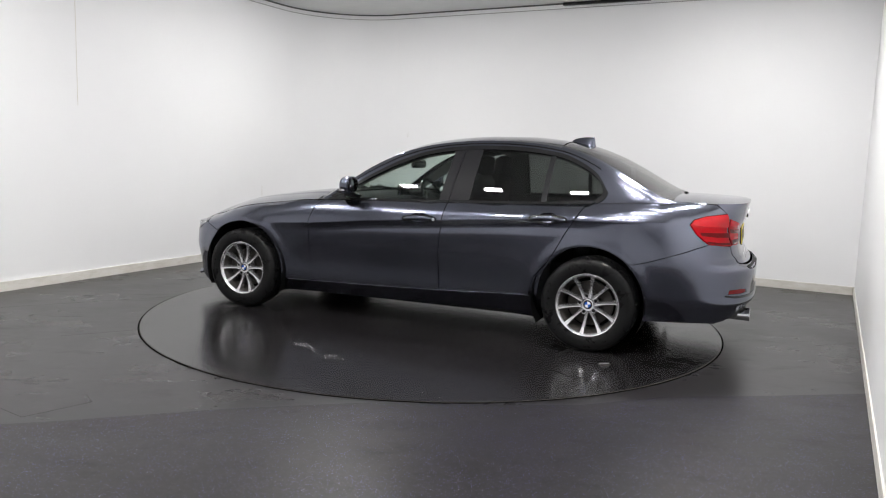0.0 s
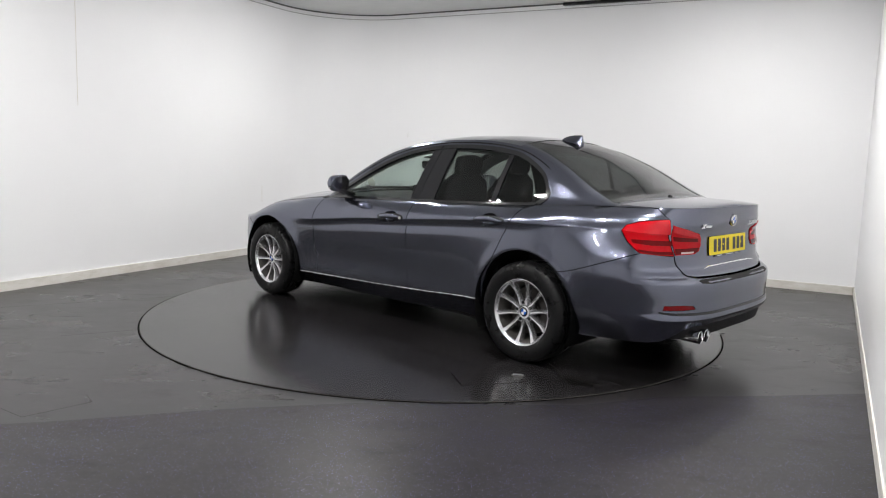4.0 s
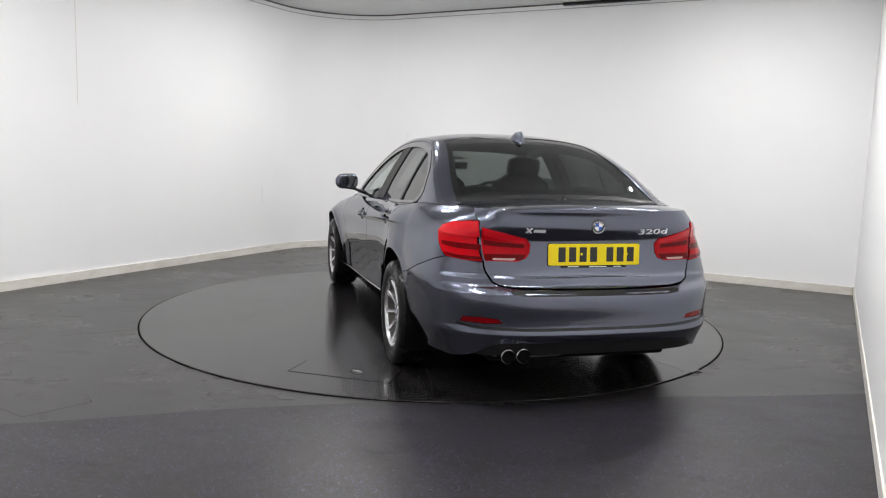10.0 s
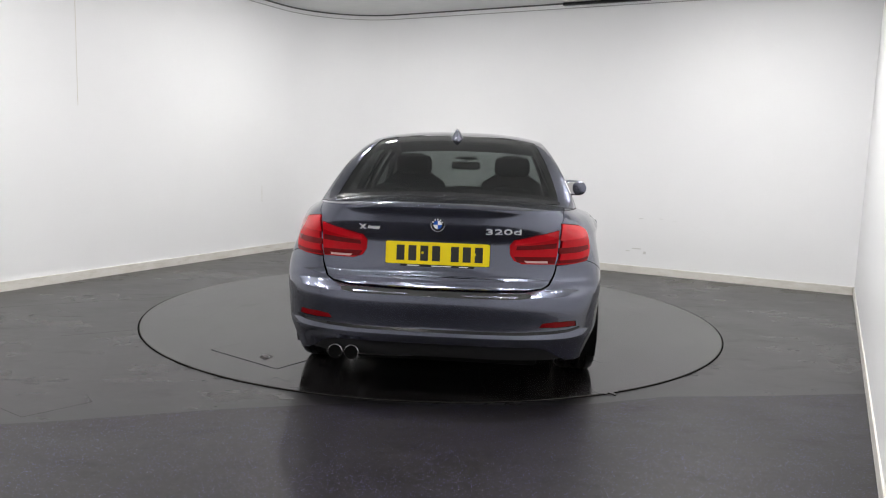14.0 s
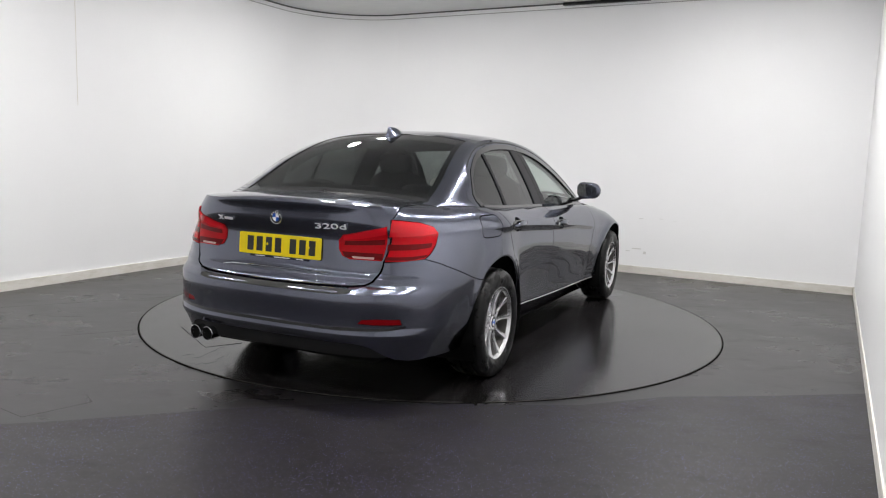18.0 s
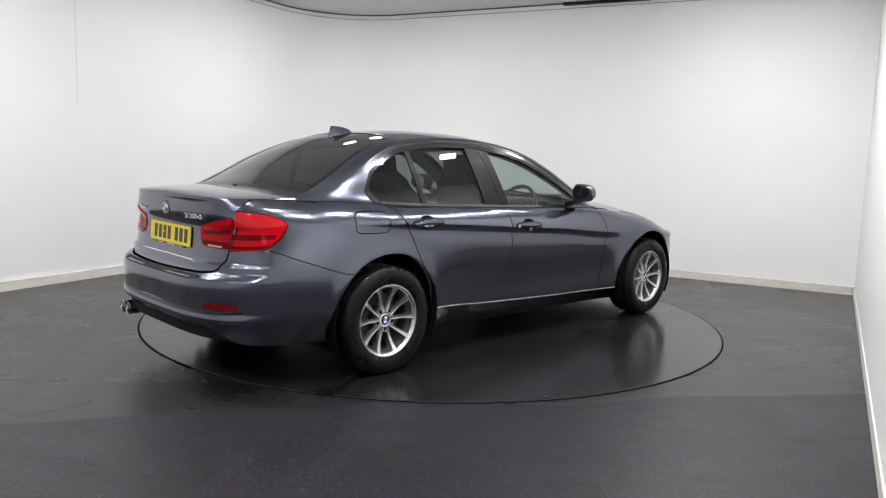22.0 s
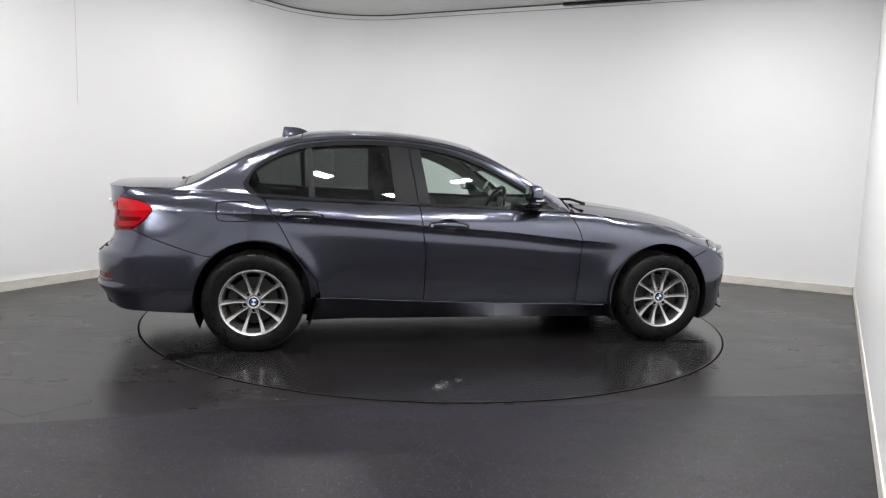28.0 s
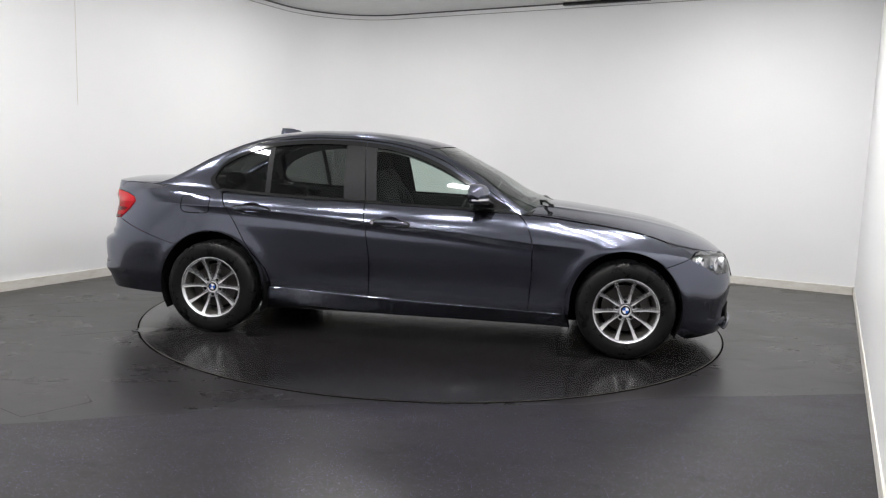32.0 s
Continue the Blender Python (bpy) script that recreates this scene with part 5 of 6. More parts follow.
        # trims: belt strips, upper seal, pillar covers, divider bar
        for nm, line, mat, door, off in (
                ("belt_trim", belt(-0.342, 0.665, 30, -0.002) + belt(0.660, -0.342, 30, 0.014), GLOSSBLACK, "front_door", 0.004),
                ("belt_trim", belt(-1.372, -0.348, 30, -0.002) + belt(-0.348, -1.395, 30, 0.014), GLOSSBLACK, "rear_door", 0.004),
                ("window_seal", window_top(0.645, -0.385, 40, -0.016) + window_top(-0.385, 0.630, 40, 0.012), GLOSSBLACK, "front_door", 0.003),
                ("window_seal", window_top(-0.391, -1.445, 40, -0.016) + [(-1.474, 1.060), (-1.458, 1.02), (-1.41, 0.986), (-1.385, 1.003), (-1.428, 1.035), (-1.438, 1.060)] + window_top(-1.425, -0.391, 40, 0.012), GLOSSBLACK, "rear_door", 0.003),
                ("pillar_cover", belt(-0.342, -0.268, 5, 0.010) + [(-0.315, float(f_window_top(-0.315)) - 0.008), (-0.392, float(f_window_top(-0.392)) - 0.006)], PILLAR, "front_door", 0.0),
                ("pillar_cover", belt(-0.500, -0.348, 5, 0.010) + [(-0.398, float(f_window_top(-0.398)) - 0.006), (-0.528, float(f_window_top(-0.528)) - 0.008)], PILLAR, "rear_door", 0.0),
                ("divider", belt(-1.058, -1.022, 4, 0.010) + [(-1.042, float(f_window_top(-1.042)) - 0.006), (-1.078, float(f_window_top(-1.078)) - 0.006)], PILLAR, "rear_door", -0.001),
                ("mirror_triangle", belt(0.52, 0.655, 6, 0.010) + [(0.64, float(f_window_top(0.64)) + 0.004), (0.52, float(f_window_top(0.52)) - 0.002)], BLACK, "front_door", -0.001)):
            panel(nm, f(trimmed(cabin_side, line, gap=0.0, off=off, flange=0.010, step=0.03)), mat, doors[door, side])
    # underbody and wheel housings
    part("underbody", box(-1.0, -0.72, 0.175, 1.0, 0.72, 0.24), DARK, car)
    part("front_undertray", box(1.0, -0.50, 0.17, 2.02, 0.50, 0.23, 0.02), DARK, car)
    part("rear_undertray", box(-2.20, -0.52, 0.21, -1.0, 0.52, 0.30, 0.02), DARK, car)
    for cx, cz, r in ARCHES:
        for side in (1, -1):
            v, ff = [], []
            for i in range(25):
                a = radians(-28 + 236 * i / 24)
                for y in (0.50, 0.872):
                    v.append((cx + (r + 0.006) * math.cos(a), side * y, cz + (r + 0.006) * math.sin(a)))
            ff = [(2 * i, 2 * i + 1, 2 * i + 3, 2 * i + 2) for i in range(24)] + [tuple(2 * i for i in range(25))]
            part("wheel_housing", (v, ff), DARK, car)
    return doors, lid, bumper


def build_wheel(car, x, y, spin):
    """One road wheel, built facing the car's left."""
    if not WHEEL:
        tyre = [(0.200, -0.095), (0.214, -0.108), (0.240, -0.114), (0.270, -0.116), (0.296, -0.110), (0.3095, -0.098), (0.3155, -0.084)]
        tread = []
        for g in (-0.055, -0.018, 0.018, 0.055):
            tread += [(0.318, g - 0.006), (0.3115, g - 0.004), (0.3115, g + 0.004), (0.318, g + 0.006)]
        tyre = tyre + tread + [(r, -h) for r, h in reversed(tyre)]
        WHEEL["tyre"] = mesh_of("tyre", *lathe(tyre, 72), True, 40)
        barrel = [(0.176, -0.085), (0.186, -0.095), (0.206, -0.098), (0.206, -0.092), (0.186, -0.08), (0.178, 0.02), (0.192, 0.082), (0.206, 0.092), (0.2155, 0.101), (0.2150, 0.106), (0.2085, 0.1065), (0.200, 0.100), (0.194, 0.088), (0.184, 0.06), (0.172, -0.02), (0.172, -0.08)]
        WHEEL["rim"] = mesh_of("rim", *lathe(barrel, 72, "y", True), True, 30)
        # five pairs of spokes
        pairs = []
        for i in range(5):
            for sgn in (-1, 1):
                a0 = radians(90 + 72 * i + sgn * 22.0)
                a1 = radians(90 + 72 * i + sgn * 18.0)
                p0, p1 = Vector((math.cos(a0) * 0.046, 0, math.sin(a0) * 0.046)), Vector((math.cos(a1) * 0.198, 0, math.sin(a1) * 0.198))
                rings = []
                d = (p1 - p0).normalized()
                t = Vector((0, 1, 0)).cross(d)
                for k in range(9):
                    q = k / 8
                    c = p0.lerp(p1, q)
                    w = 0.0125 - 0.0028 * math.sin(math.pi * q) + 0.0055 * q ** 5
                    f = 0.072 + 0.026 * q - 0.012 * math.sin(math.pi * q)
                    rings.append([tuple(c + t * (w * e) + Vector((0, f + g, 0))) for e, g in ((-1.25, -0.040), (-1.0, -0.007), (-0.80, -0.001), (-0.12, -0.0022), (0.12, -0.0022), (0.80, -0.001), (1.0, -0.007), (1.25, -0.040))])
                pairs.append(loft(rings))
        WHEEL["spoke"] = [mesh_of("spoke", *p, True, 40) for p in pairs]
        WHEEL["hub"] = mesh_of("wheel", *lathe([(0.0, 0.066), (0.034, 0.066), (0.038, 0.069), (0.044, 0.069), (0.050, 0.060), (0.056, 0.040), (0.072, 0.020), (0.072, 0.0), (0.0, 0.0)], 40), True, 40)
        WHEEL["cap"] = mesh_of("centre_cap", *lathe([(0.0, 0.0735), (0.020, 0.0735), (0.031, 0.0720), (0.034, 0.068)], 32), True, 40)
        WHEEL["bolt"] = mesh_of("bolt_hole", *lathe([(0.0, 0.060), (0.0105, 0.060), (0.0112, 0.0705)], 20), True, 40)
        WHEEL["boss"] = mesh_of("bolt_boss", *lathe([(0.0112, 0.0705), (0.0150, 0.0710), (0.0185, 0.062), (0.0195, 0.030)], 20), True, 40)
        # lining coloured darker than the rim, so the gaps between spokes look dark
        WHEEL["barrel"] = mesh_of("rim_barrel", *lathe([(0.1935, 0.087), (0.1835, 0.06), (0.1715, -0.02), (0.1715, -0.08)], 72), True, 40)
        WHEEL["disc"] = mesh_of("brake_disc", *lathe([(0.0, 0.020), (0.075, 0.020), (0.080, 0.006), (0.150, 0.006), (0.150, -0.018), (0.0, -0.018)], 48), True, 40)
        cal = []
        for k in range(9):
            a = radians(-38 + 76 * k / 8)
            cal.append([(math.cos(a) * r, h, math.sin(a) * r) for r, h in ((0.100, -0.045), (0.158, -0.045), (0.160, 0.024), (0.104, 0.030))])
        WHEEL["caliper"] = mesh_of("brake_caliper", *loft(cal), True, 40)
        WHEEL["back"] = mesh_of("brake_shield", *lathe([(0.0, -0.03), (0.170, -0.03), (0.172, -0.05)], 40), True, 40)
        for k, m in (("tyre", RUBBER), ("rim", ALLOY), ("hub", ALLOY), ("cap", WHITE), ("bolt", BLACK), ("disc", IRON), ("caliper", IRON), ("boss", ALLOY), ("barrel", BARREL), ("back", DARK)):
            WHEEL[k].materials.append(m)
        for m in WHEEL["spoke"]:
            m.materials.append(ALLOY)
        quarter = []
        for q in range(4):
            v = [(0, 0, 0)] + [(0.0205 * math.cos(radians(90 * q + 9 * j)), 0, 0.0205 * math.sin(radians(90 * q + 9 * j))) for j in range(11)]
            quarter.append(([(a, 0.0748, c) for a, _, c in v], [(0, j + 1, j + 2) if False else (0, j + 2, j + 1) for j in range(10)]))
        WHEEL["blue"] = mesh_of("emblem_field", *join(quarter[0], quarter[2]), False)
        WHEEL["white"] = mesh_of("emblem_field", *join(quarter[1], quarter[3]), False)
        WHEEL["ring"] = mesh_of("emblem_ring", *lathe([(0.0205, 0.0749), (0.030, 0.0738), (0.031, 0.0715)], 32), True)
        for k, m in (("blue", BLUE), ("white", WHITE), ("ring", BLACK)):
            WHEEL[k].materials.append(m)

    def link(name, me, parent, label="", m=None):
        ob = new(name, me)
        ob.parent = parent
        if m is not None:
            ob.matrix_basis = m
        if label:
            ob["label"] = label
        return ob

    base = link("wheel", WHEEL["hub"], car, "silver ten-spoke alloy wheel with black tyre", pose(x, y, HUB_Z, 0, 0, 0 if y > 0 else 180) @ pose(0, 0, 0, 0, spin, 0))
    link("tyre", WHEEL["tyre"], base, "worn black rubber tyre")
    link("rim", WHEEL["rim"], base, "silver painted rim")
    for me in WHEEL["spoke"]:
        link("spoke", me, base)
    link("centre_cap", WHEEL["cap"], base)
    link("emblem_ring", WHEEL["ring"], base)
    link("emblem_field", WHEEL["blue"], base)
    link("emblem_field", WHEEL["white"], base)
    for i in range(5):
        a = radians(90 + 72 * i)
        boss = link("bolt_boss", WHEEL["boss"], base, "", Matrix.Translation((0.056 * math.cos(a), 0, 0.056 * math.sin(a))))
        link("bolt_hole", WHEEL["bolt"], boss)
    link("brake_disc", WHEEL["disc"], base, "grey iron brake disc")
    link("brake_shield", WHEEL["back"], base)
    link("rim_barrel", WHEEL["barrel"], base, "dark brown-grey inner face of the rim")
    link("brake_caliper", WHEEL["caliper"], base, "", pose(0, 0, 0, 0, -spin + (0 if x * y > 0 else 180), 0))


WHEEL = {}


def outline_letters(text, size, depth):
    """Raised lettering from the built-in font, as a mesh centred on its middle."""
    cu = bpy.data.curves.new("lettering", "FONT")
    cu.body, cu.size, cu.extrude, cu.align_x, cu.align_y = text, size, depth, "CENTER", "CENTER"
    ob = bpy.data.objects.new("lettering", cu)
    me = bpy.data.meshes.new_from_object(ob)
    bpy.data.objects.remove(ob)
    bpy.data.curves.remove(cu)
    return me


def on_tail(y, z, off=0.0):
    """A frame on the boot lid at the height z and y metres left of the middle: its x axis runs to the right as seen from behind, its z axis outward."""
    s = -2.5 + 0.0
    ss = np.linspace(-2.5, -1.9, 400)
    p = flank(ss, 0 * ss + z)
    s = float(np.interp(-abs(y), -p[:, 1], ss)) if y else -2.5
    s = float(ss[np.argmin(np.abs(p[:, 1] - abs(y)))])
    q = flank([s], [z])[0]
    n = normals(flank, np.array([s]), np.array([z]))[0]
    if y < 0:
        q, n = q * np.array([1, -1, 1]), n * np.array([1, -1, 1])
    n = Vector(n).normalized()
    right = Vector((0, -1, 0))
    right = (right - n * right.dot(n)).normalized()
    up = n.cross(right)
    m = Matrix((right, up, n)).transposed().to_4x4()
    m.translation = Vector(q) + n * off
    return m


def build_details(car, lid, bumper):
    # number plate with characters given as plain bars
    m = Matrix.Translation((-2.306, 0, 0.790)) @ Matrix(((0, 0, -1, 0), (-1, 0, 0, 0), (0, 1, 0, 0), (0, 0, 0, 1))) @ pose(0, 0, 0, -4, 0, 0)
    rim = superellipse(0, 0, 0.260, 0.0555, 30, 48)
    plate = part("number_plate", prism(rim, 0.0, 0.004, m), YELLOW, lid, "yellow rear number plate", smooth=False)
    x = -0.205
    for i, w in enumerate((0.040, 0.040, 0.040, 0.040, 0, 0.040, 0.040, 0.040)):
        if not w:
            x += 0.034
            continue
        part("character_bar", prism([(x, -0.038), (x + w, -0.038), (x + w, 0.038), (x, 0.038)], 0.004, 0.0048, m), INK, plate, smooth=False)
        x += w + 0.0195
    for sx in (-0.075, 0.185):
        part("screw_cap", moved(lathe([(0.0, 0.0075), (0.005, 0.0068), (0.007, 0.0045)], 14, "z"), m @ Matrix.Translation((sx, 0.002, 0))), YELLOW, plate)
    holder = part("plate_holder", moved(box(-0.185, -0.0675, -0.002, 0.185, -0.052, 0.003), m), BLACK, lid, "black plate holder with small print")
    for a, b in ((-0.15, -0.09), (-0.03, 0.07), (0.11, 0.155)):
        part("print_bar", prism([(a, -0.0645), (b, -0.0645), (b, -0.0605), (a, -0.0605)], 0.003, 0.0036, m), WHITE, holder, smooth=False)
    part("plate_backing", moved(box(-0.262, -0.0575, -0.012, 0.262, 0.0575, -0.0005, 0.004), m), BLACK, lid)
    # roundel
    m = on_tail(0, 0.938, 0.0) @ Matrix.Diagonal((0.87, 0.87, 1.0, 1.0))
    e = part("roundel", moved(lathe([(0.0, 0.006), (0.036, 0.006), (0.0395, 0.008), (0.041, 0.006), (0.041, -0.004)], 48, "z"), m), CHROME, lid, "round enamel emblem with blue and white fields")
    part("ring", moved(lathe([(0.024, 0.0066), (0.0375, 0.0066), (0.0375, 0.006)], 48, "z"), m), GLOSSBLACK, e)
    for q in range(4):
        v = [(0, 0, 0.0071)] + [(0.0245 * math.cos(radians(90 * q + 9 * j)), 0.0245 * math.sin(radians(90 * q + 9 * j)), 0.0071) for j in range(11)]
        part("field", moved((v, [(0, j + 1, j + 2) for j in range(10)]), m), BLUE if q in (1, 3) else WHITE, e, smooth=False)
    for k in range(5):
        a = radians(150 - 30 * k)
        part("rim_mark", moved(box(-0.0035, -0.004, 0.0066, 0.0035, 0.004, 0.0072), m @ Matrix.Translation((0.031 * math.cos(a), 0.031 * math.sin(a), 0)) @ pose(0, 0, 0, 0, 0, math.degrees(a) - 90)), WHITE, e, smooth=False)
    # model figures on the right, small script on the left given as bars
    me = outline_letters("320d", 0.046, 0.002)
    me.materials.append(LETTER)
    lt = new("model_figures", me)
    lt.parent = lid
    lt.matrix_basis = on_tail(-0.325, 0.913, 0.006) @ Matrix.Diagonal((2.0, 0.88, 1.0, 1.0))
    lt["label"] = "raised chrome model figures"
    b = on_tail(0.345, 0.915, 0.004)
    part("script_bar", moved(join(prism([(-0.05, -0.013), (-0.038, -0.013), (-0.012, 0.013), (-0.024, 0.013)], 0, 0.003), prism([(-0.05, 0.013), (-0.040, 0.013), (-0.014, -0.013), (-0.024, -0.013)], 0.0002, 0.0032)), b), LETTER, lid, "small chrome script", smooth=False)
    part("script_bar", moved(prism([(-0.008, -0.008), (0.052, -0.008), (0.056, 0.006), (-0.004, 0.006)], 0, 0.003), b), LETTER, lid, smooth=False)
    # raised crease low on the boot lid
    for pts in (tail_y([(0.36, 0.668), (0.30, 0.676), (0.15, 0.678), (0.0, 0.679)]),):
        a = [flank([s], [z])[0] for s, z in pts]
        line = a + [p * np.array([1, -1, 1]) for p in reversed(a[:-1])]
        part("lid_crease", tube(line, [0.001, 0.004, 0.005, 0.005, 0.005, 0.004, 0.001], 8), PAINT, lid)
    # exhaust tips
    for y in (0.490, 0.408):
        prof = [(0.030, -0.12), (0.034, -0.10), (0.0355, 0.0), (0.037, 0.004), (0.035, 0.006), (0.0325, 0.0), (0.031, -0.10), (0.0, -0.10)]
        t = part("exhaust_tip", moved(lathe(prof, 32, "x"), Matrix.Translation((-2.395, y, 0.290)) @ pose(0, 0, 0, 0, 0, 180)), CHROME, car, "round chrome exhaust tip")
        part("exhaust_bore", moved(lathe([(0.0, 0), (0.0305, 0)], 24, "x"), Matrix.Translation((-2.385, y, 0.290)) @ pose(0, 0, 0, 0, 0, 180)), DARK, t)
    part("silencer", moved(loft([[(xx, 0.30 + yy * k, 0.315 + zz * k) for yy, zz in superellipse(0, 0, 0.26, 0.075, 3.5, 28)] for xx, k in ((-2.27, 0.9), (-2.25, 1.0), (-1.90, 1.0), (-1.88, 0.9))]), Matrix.Identity(4)), IRON, car, "dull steel silencer box")
    # roof aerial fin
    rings = []
    for k in range(9):
        q = k / 8
        z = 0.050 * math.sin(q * math.pi / 2) ** 0.9
        x1, x0 = -1.035 - 0.115 * q ** 1.3, -1.225 + 0.016 * q
        w = 0.046 * (1 - q) ** 1.4 + 0.005
        zb = float(f_spine(-1.12)) - 0.004
        r = []
        for j in range(20):
            a = 2 * math.pi * j / 20
            c, sn = math.cos(a), math.sin(a)
            xx = (x0 + x1) / 2 + (x1 - x0) / 2 * c
            r.append((xx, w * sn * (0.75 - 0.25 * c), zb + z + (float(f_spine(xx)) - float(f_spine(-1.12))) * (1 - q)))
        rings.append(r)
    part("roof_aerial", loft(rings), PAINT, car, "shark-fin roof aerial in body colour", angle=60)
    # washer jet and boot bump mark
    part("washer_jet", loft([[(-1.905 + 0.018 * k * math.cos(a), 0.012 * k * math.sin(a), float(f_deck(-1.905)) + h) for a in np.linspace(0, 2 * math.pi, 12, endpoint=False)] for k, h in ((1, -0.004), (0.8, 0.006), (0.4, 0.011))]), BLACK, car, "small black stop on the boot lid")
    # wipers
    for y0, y1 in ((0.10, 0.66), (-0.52, 0.06)):
        a = [(0.80 - 0.10 * (yy / 0.7) ** 2, yy, 0.975 - 0.05 * (yy / 0.75) ** 2 - 0.002) for yy in np.linspace(y0, y1, 9)]
        w = part("wiper", tube(a, 0.009, 8), BLACK, car, "black windscreen wiper")
        part("wiper_arm", tube([(0.90, y0 - 0.05, 0.960), (0.865, y0 + 0.10, 0.978), a[4]], 0.010, 8), BLACK, w)
        part("wiper_pivot", moved(lathe([(0.0, 0.024), (0.016, 0.022), (0.020, 0.0)], 16, "z"), Matrix.Translation((0.90, y0 - 0.05, 0.946))), BLACK, w)
    # wheels
    for x, y, spin in ((HUB_X, 0.772, 4), (-HUB_X, 0.772, 10), (HUB_X, -0.772, 4), (-HUB_X, -0.772, 36)):
        build_wheel(car, x, y, spin)


def soft_box(cx, cy, cz, a, b, c, p=3.0, n=16, lean=0.0):
    """A cushion: a rounded block with soft corners; lean: metres that its top moves back."""
    rings = []
    for i in range(9):
        t = -1 + 2 * i / 8
        k = (1 - abs(t) ** p) ** (1 / p)
        k = max(k, 0.35)
        rings.append([(cx + x * k - lean * (t + 1) / 2, cy + y * k, cz + t * c) for x, y in superellipse(0, 0, a, b, p, n)])
    return loft(rings)


def build_interior(car):
    cab = part("cabin_floor", box(-1.45, -0.70, 0.235, 0.95, 0.70, 0.29, 0.01), TRIM, car, "black carpeted cabin floor")
    part("centre_tunnel", box(-0.60, -0.13, 0.29, 0.70, 0.13, 0.60, 0.04), TRIM, cab)
    # dashboard
    prof = [(0.80, 0.70), (0.84, 0.90), (0.74, 0.945), (0.56, 0.935), (0.42, 0.905), (0.36, 0.86), (0.38, 0.74), (0.46, 0.60), (0.80, 0.55)]
    rings = [[(x - 0.10 * (y / 0.70) ** 2, y, z - 0.02 * (y / 0.7) ** 2) for x, z in prof] for y in np.linspace(-0.70, 0.70, 13)]
    part("dashboard", loft(rings), TRIM, car, "charcoal moulded dashboard", angle=50)
    part("instrument_hood", soft_box(0.42, -0.36, 0.925, 0.09, 0.17, 0.035, 2.6), TRIM, car)
    part("display", box(0.385, -0.11, 0.925, 0.40, 0.11, 1.015, 0.004), GLOSSBLACK, car, "black centre display")
    # steering wheel on the right
    m = Matrix.Translation((0.275, -0.36, 0.885)) @ pose(0, 0, 0, 0, -65, 0)
    v, f = [], []
    for i in range(40):
        a = 2 * math.pi * i / 40
        for j in range(10):
            b = 2 * math.pi * j / 10
            r = 0.183 + 0.0155 * math.cos(b)
            v.append((r * math.cos(a), r * math.sin(a), 0.0155 * math.sin(b)))
    for i in range(40):
        for j in range(10):
            f.append((i * 10 + j, ((i + 1) % 40) * 10 + j, ((i + 1) % 40) * 10 + (j + 1) % 10, i * 10 + (j + 1) % 10))
    sw = part("steering_wheel", moved((v, f), m), BLACK, car, "black leather steering wheel on the right")
    part("hub", moved(soft_box(0, 0, -0.02, 0.075, 0.08, 0.028, 2.5), m), TRIM, sw)
    for a in (90, 270, 180):
        c, s_ = math.cos(radians(a)), math.sin(radians(a))
        part("spoke", moved(tube([(0.05 * c, 0.05 * s_, -0.012), (0.178 * c, 0.178 * s_, 0)], 0.015, 8), m), TRIM, sw)
    part("column", tube([(0.26, -0.36, 0.85), (0.50, -0.36, 0.74)], 0.05, 12), TRIM, sw)
    # front seats
    for y, dx in ((0.36, 0.08), (-0.36, 0.18)):
        st = part("front_seat", soft_box(-0.16 + dx, y, 0.46, 0.27, 0.25, 0.09), FABRIC, car, "black cloth front seat")
        part("backrest", soft_box(-0.37 + dx, y, 0.83, 0.085, 0.255, 0.335, 3.2, 20, 0.16), FABRIC, st)
        for d in (0.21, -0.21):
            part("bolster", soft_box(-0.335 + dx, y + d, 0.78, 0.095, 0.05, 0.24, 2.6, 14, 0.13), FABRIC, st)
        part("headrest", soft_box(-0.535 + dx, y, 1.200, 0.05, 0.13, 0.082, 3.4, 20, 0.02), FABRIC, st, "black headrest")
        for d in (0.06, -0.06):
            part("headrest_post", tube([(-0.53 + dx, y + d, 1.06), (-0.53 + dx, y + d, 1.14)], 0.007, 8), CHROME, st)
    # rear bench
    bn = part("rear_seat", soft_box(-0.98, 0, 0.50, 0.24, 0.66, 0.10, 4.0, 28), FABRIC, car, "black cloth rear bench")
    part("backrest", soft_box(-1.26, 0, 0.75, 0.09, 0.64, 0.27, 4.0, 28, 0.14), FABRIC, bn)
    for y in (0.36, 0.0, -0.36):
        part("headrest", soft_box(-1.43, y, 1.055 if y else 1.03, 0.045, 0.12, 0.045, 2.8, 18, 0.02), FABRIC, bn)
    shelf = [(-1.42, -0.62, 1.02), (-1.42, 0.62, 1.02), (-1.80, 0.56, 1.035), (-1.80, -0.56, 1.035)]
    shelf = shelf + [(x, y, z - 0.03) for x, y, z in shelf]
    part("parcel_shelf", (shelf, [(0, 1, 2, 3), (7, 6, 5, 4), (0, 4, 5, 1), (1, 5, 6, 2), (2, 6, 7, 3), (3, 7, 4, 0)]), TRIM, car, "dark parcel shelf", smooth=False)
    # headliner and inner pillars
    g = grid_rect(-1.12, 0.02, -0.96, 0.96, 20, 20)
    p = laid(cabin_top, g, -0.035)
    part("headliner", ([(a, b, c) for a, b, c in p[0]], [tuple(reversed(q)) for q in p[1]]), HEADLINER, car, "grey headliner")
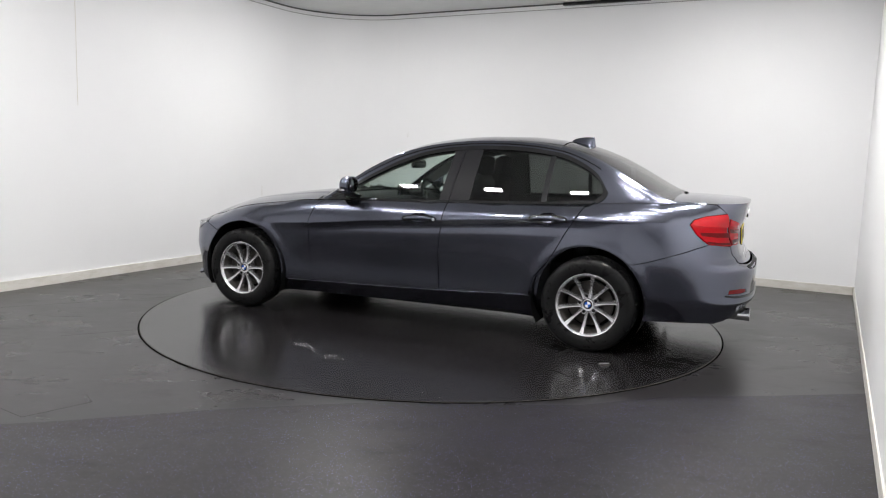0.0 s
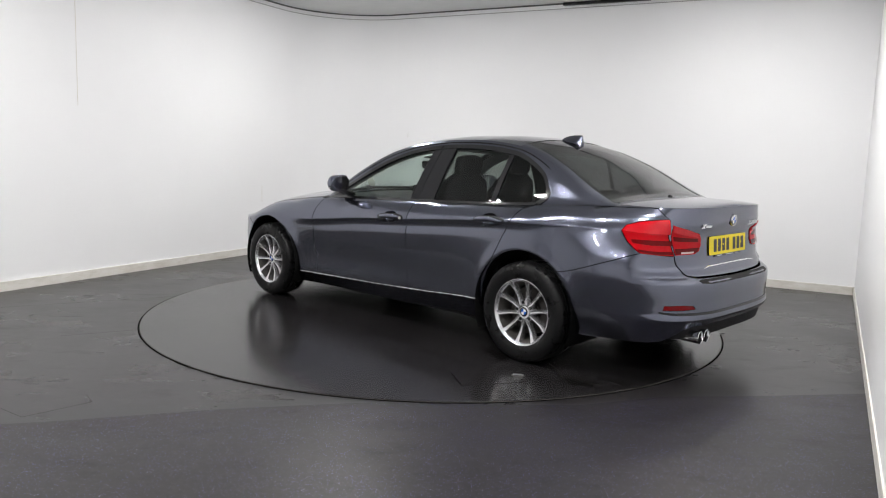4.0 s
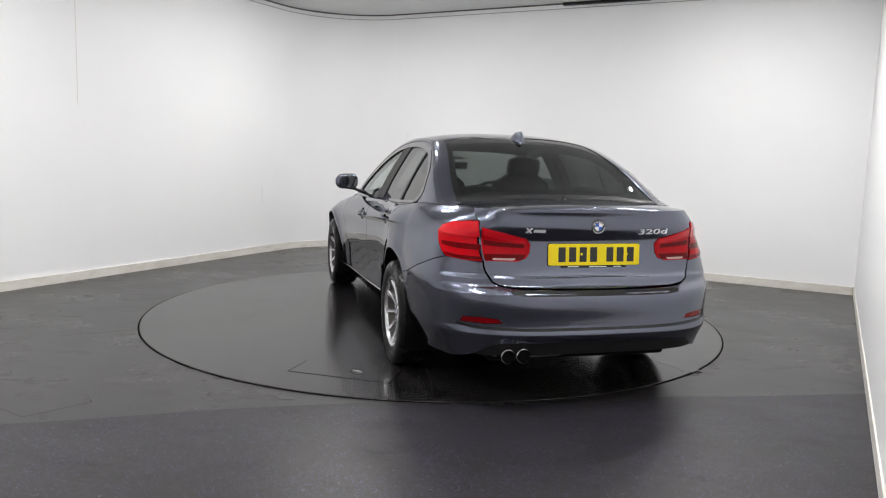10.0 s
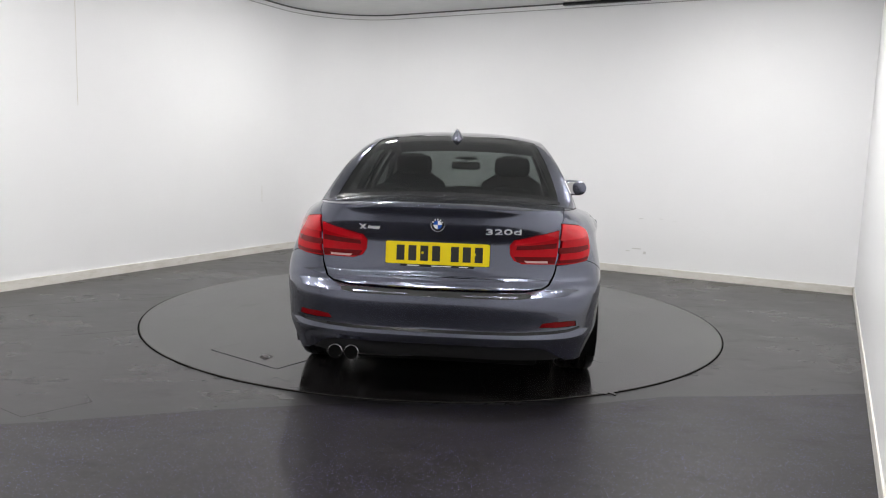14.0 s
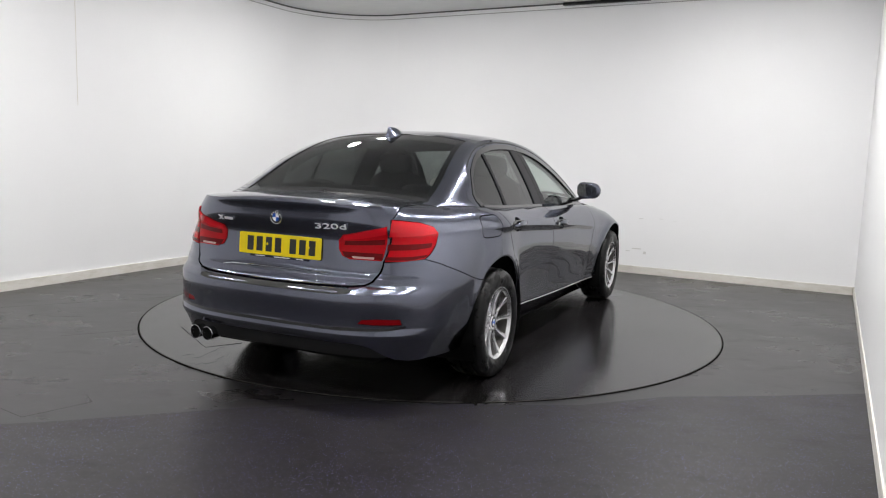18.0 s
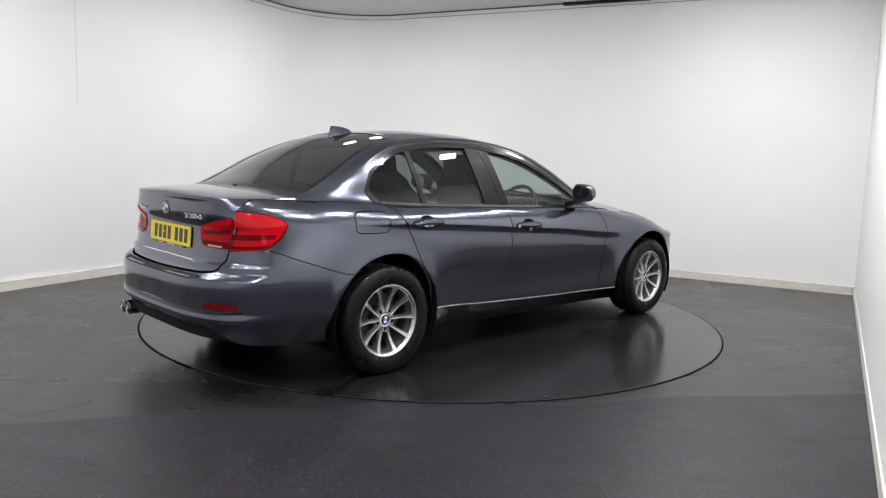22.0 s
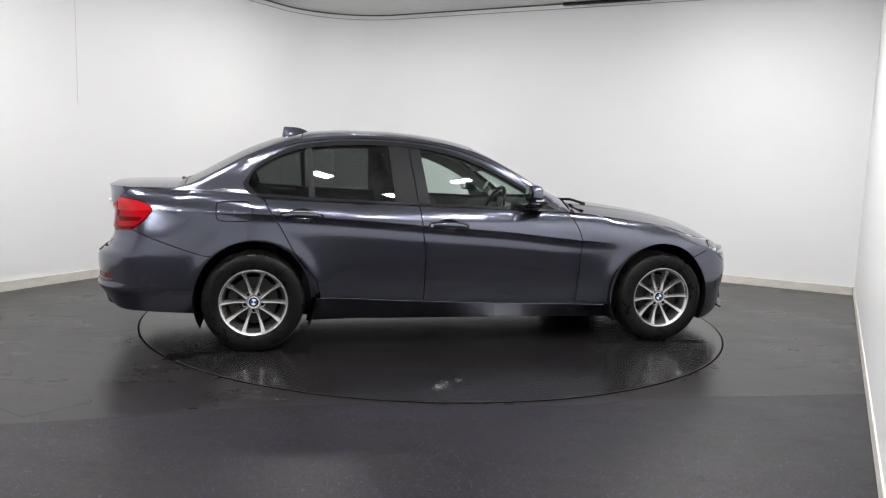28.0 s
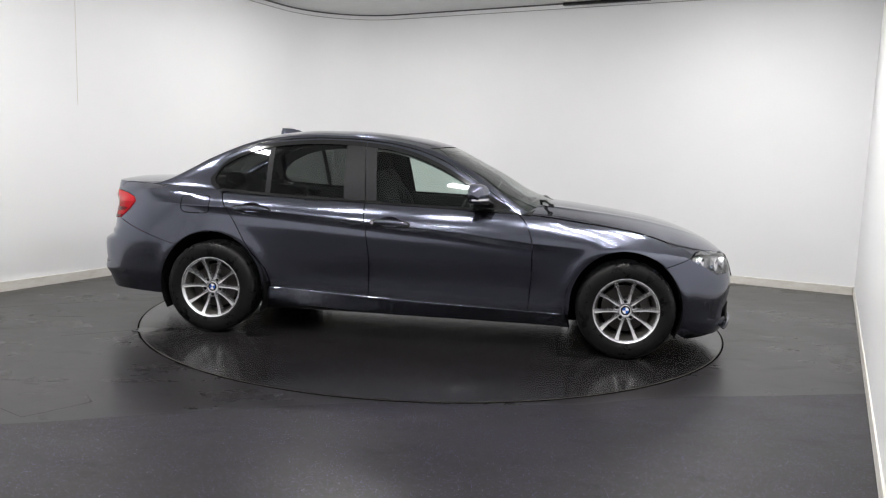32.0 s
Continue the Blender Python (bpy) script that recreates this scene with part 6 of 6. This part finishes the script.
    # inner door cards
    for side in (1, -1):
        for x0, x1, top in ((-0.30, 0.72, 0.93), (-1.10, -0.32, 0.945)):
            pts = [(x0, 0.30), (x1, 0.30), (x1, float(edge_z(x1)) - 0.004), (x0, float(edge_z(x0)) - 0.004)]
            v = []
            for y in (0.70, 0.745):
                v += [(x, side * (y - (0.0 if z < 0.5 else 0.012)), z) for x, z in pts]
            ff = [(0, 1, 2, 3), (7, 6, 5, 4), (0, 4, 5, 1), (1, 5, 6, 2), (2, 6, 7, 3), (3, 7, 4, 0)]
            part("door_card", (v, ff), TRIM, car, smooth=False)
        cp = trimmed(cabin_side, KINK + belt(-1.36, -1.80, 12) + [(x, float(f_rail(x))) for x in np.linspace(-1.80, -1.44, 16)], gap=0, off=-0.05, flange=0.0, step=0.05)
        part("pillar_lining", (cp if side > 0 else mirror3(cp))[:2], HEADLINER, car)
        b = trimmed(cabin_side, belt(-0.47, -0.30, 4, 0.0) + [(-0.34, float(f_rail(-0.34))), (-0.50, float(f_rail(-0.50)))], gap=0, off=-0.055, flange=0.0, step=0.05)
        part("pillar_lining", (b if side > 0 else mirror3(b))[:2], TRIM, car)
        ap = trimmed(cabin_side, [(x, float(f_rail(x))) for x in np.linspace(0.66, -1.40, 40)] + [(x, float(f_window_top(x)) - 0.006) for x in np.linspace(-1.40, 0.62, 40)], gap=0, off=-0.045, flange=0.0, step=0.04)
        part("roof_lining", (ap if side > 0 else mirror3(ap))[:2], HEADLINER, car)
    # interior mirror
    mr = part("interior_mirror", box(0.232, -0.100, 1.158, 0.266, 0.140, 1.222, 0.014, 3), BLACK, car, "black interior mirror")
    part("mirror_stalk", tube([(0.26, 0.02, 1.205), (0.27, 0.02, 1.245)], 0.013, 8), BLACK, mr)
    part("sensor_housing", soft_box(0.235, 0.02, 1.252, 0.06, 0.09, 0.014, 3.0, 16), BLACK, car)
    part("tax_disc", moved(lathe([(0.0, 0.0), (0.038, 0.0), (0.038, 0.002), (0.0, 0.002)], 24, "x"), Matrix.Translation((0.475, 0.50, 1.035)) @ pose(0, 0, 0, 0, 28, 0)), SKIRT, car, "round pale paper disc inside the windscreen")
    part("boot_bulkhead", box(-1.62, -0.62, 0.30, -1.60, 0.62, 1.02), DARK, car, smooth=False)
    part("fire_wall", box(0.90, -0.62, 0.25, 0.93, 0.62, 0.90), DARK, car, smooth=False)


car = tagged(new("car"), "dark grey metallic four-door saloon car with silver alloy wheels", "car")
_, boot_lid, rear_bumper = build_body(car)
build_details(car, boot_lid, rear_bumper)
build_interior(car)


# ---- what moves ----
def motions():
    rows_t, rows_c = [], []
    for i in range(33):
        t = float(i)
        h = heading(t)
        turn = Matrix.Translation((*AXIS, 0)) @ pose(0, 0, 0, 0, 0, h)
        rows_t.append((t, turn))
        rows_c.append((t, turn @ pose(*CAR_OFFSET, 0)))
    walk(turntable, rows_t)
    walk(car, rows_c)


motions()
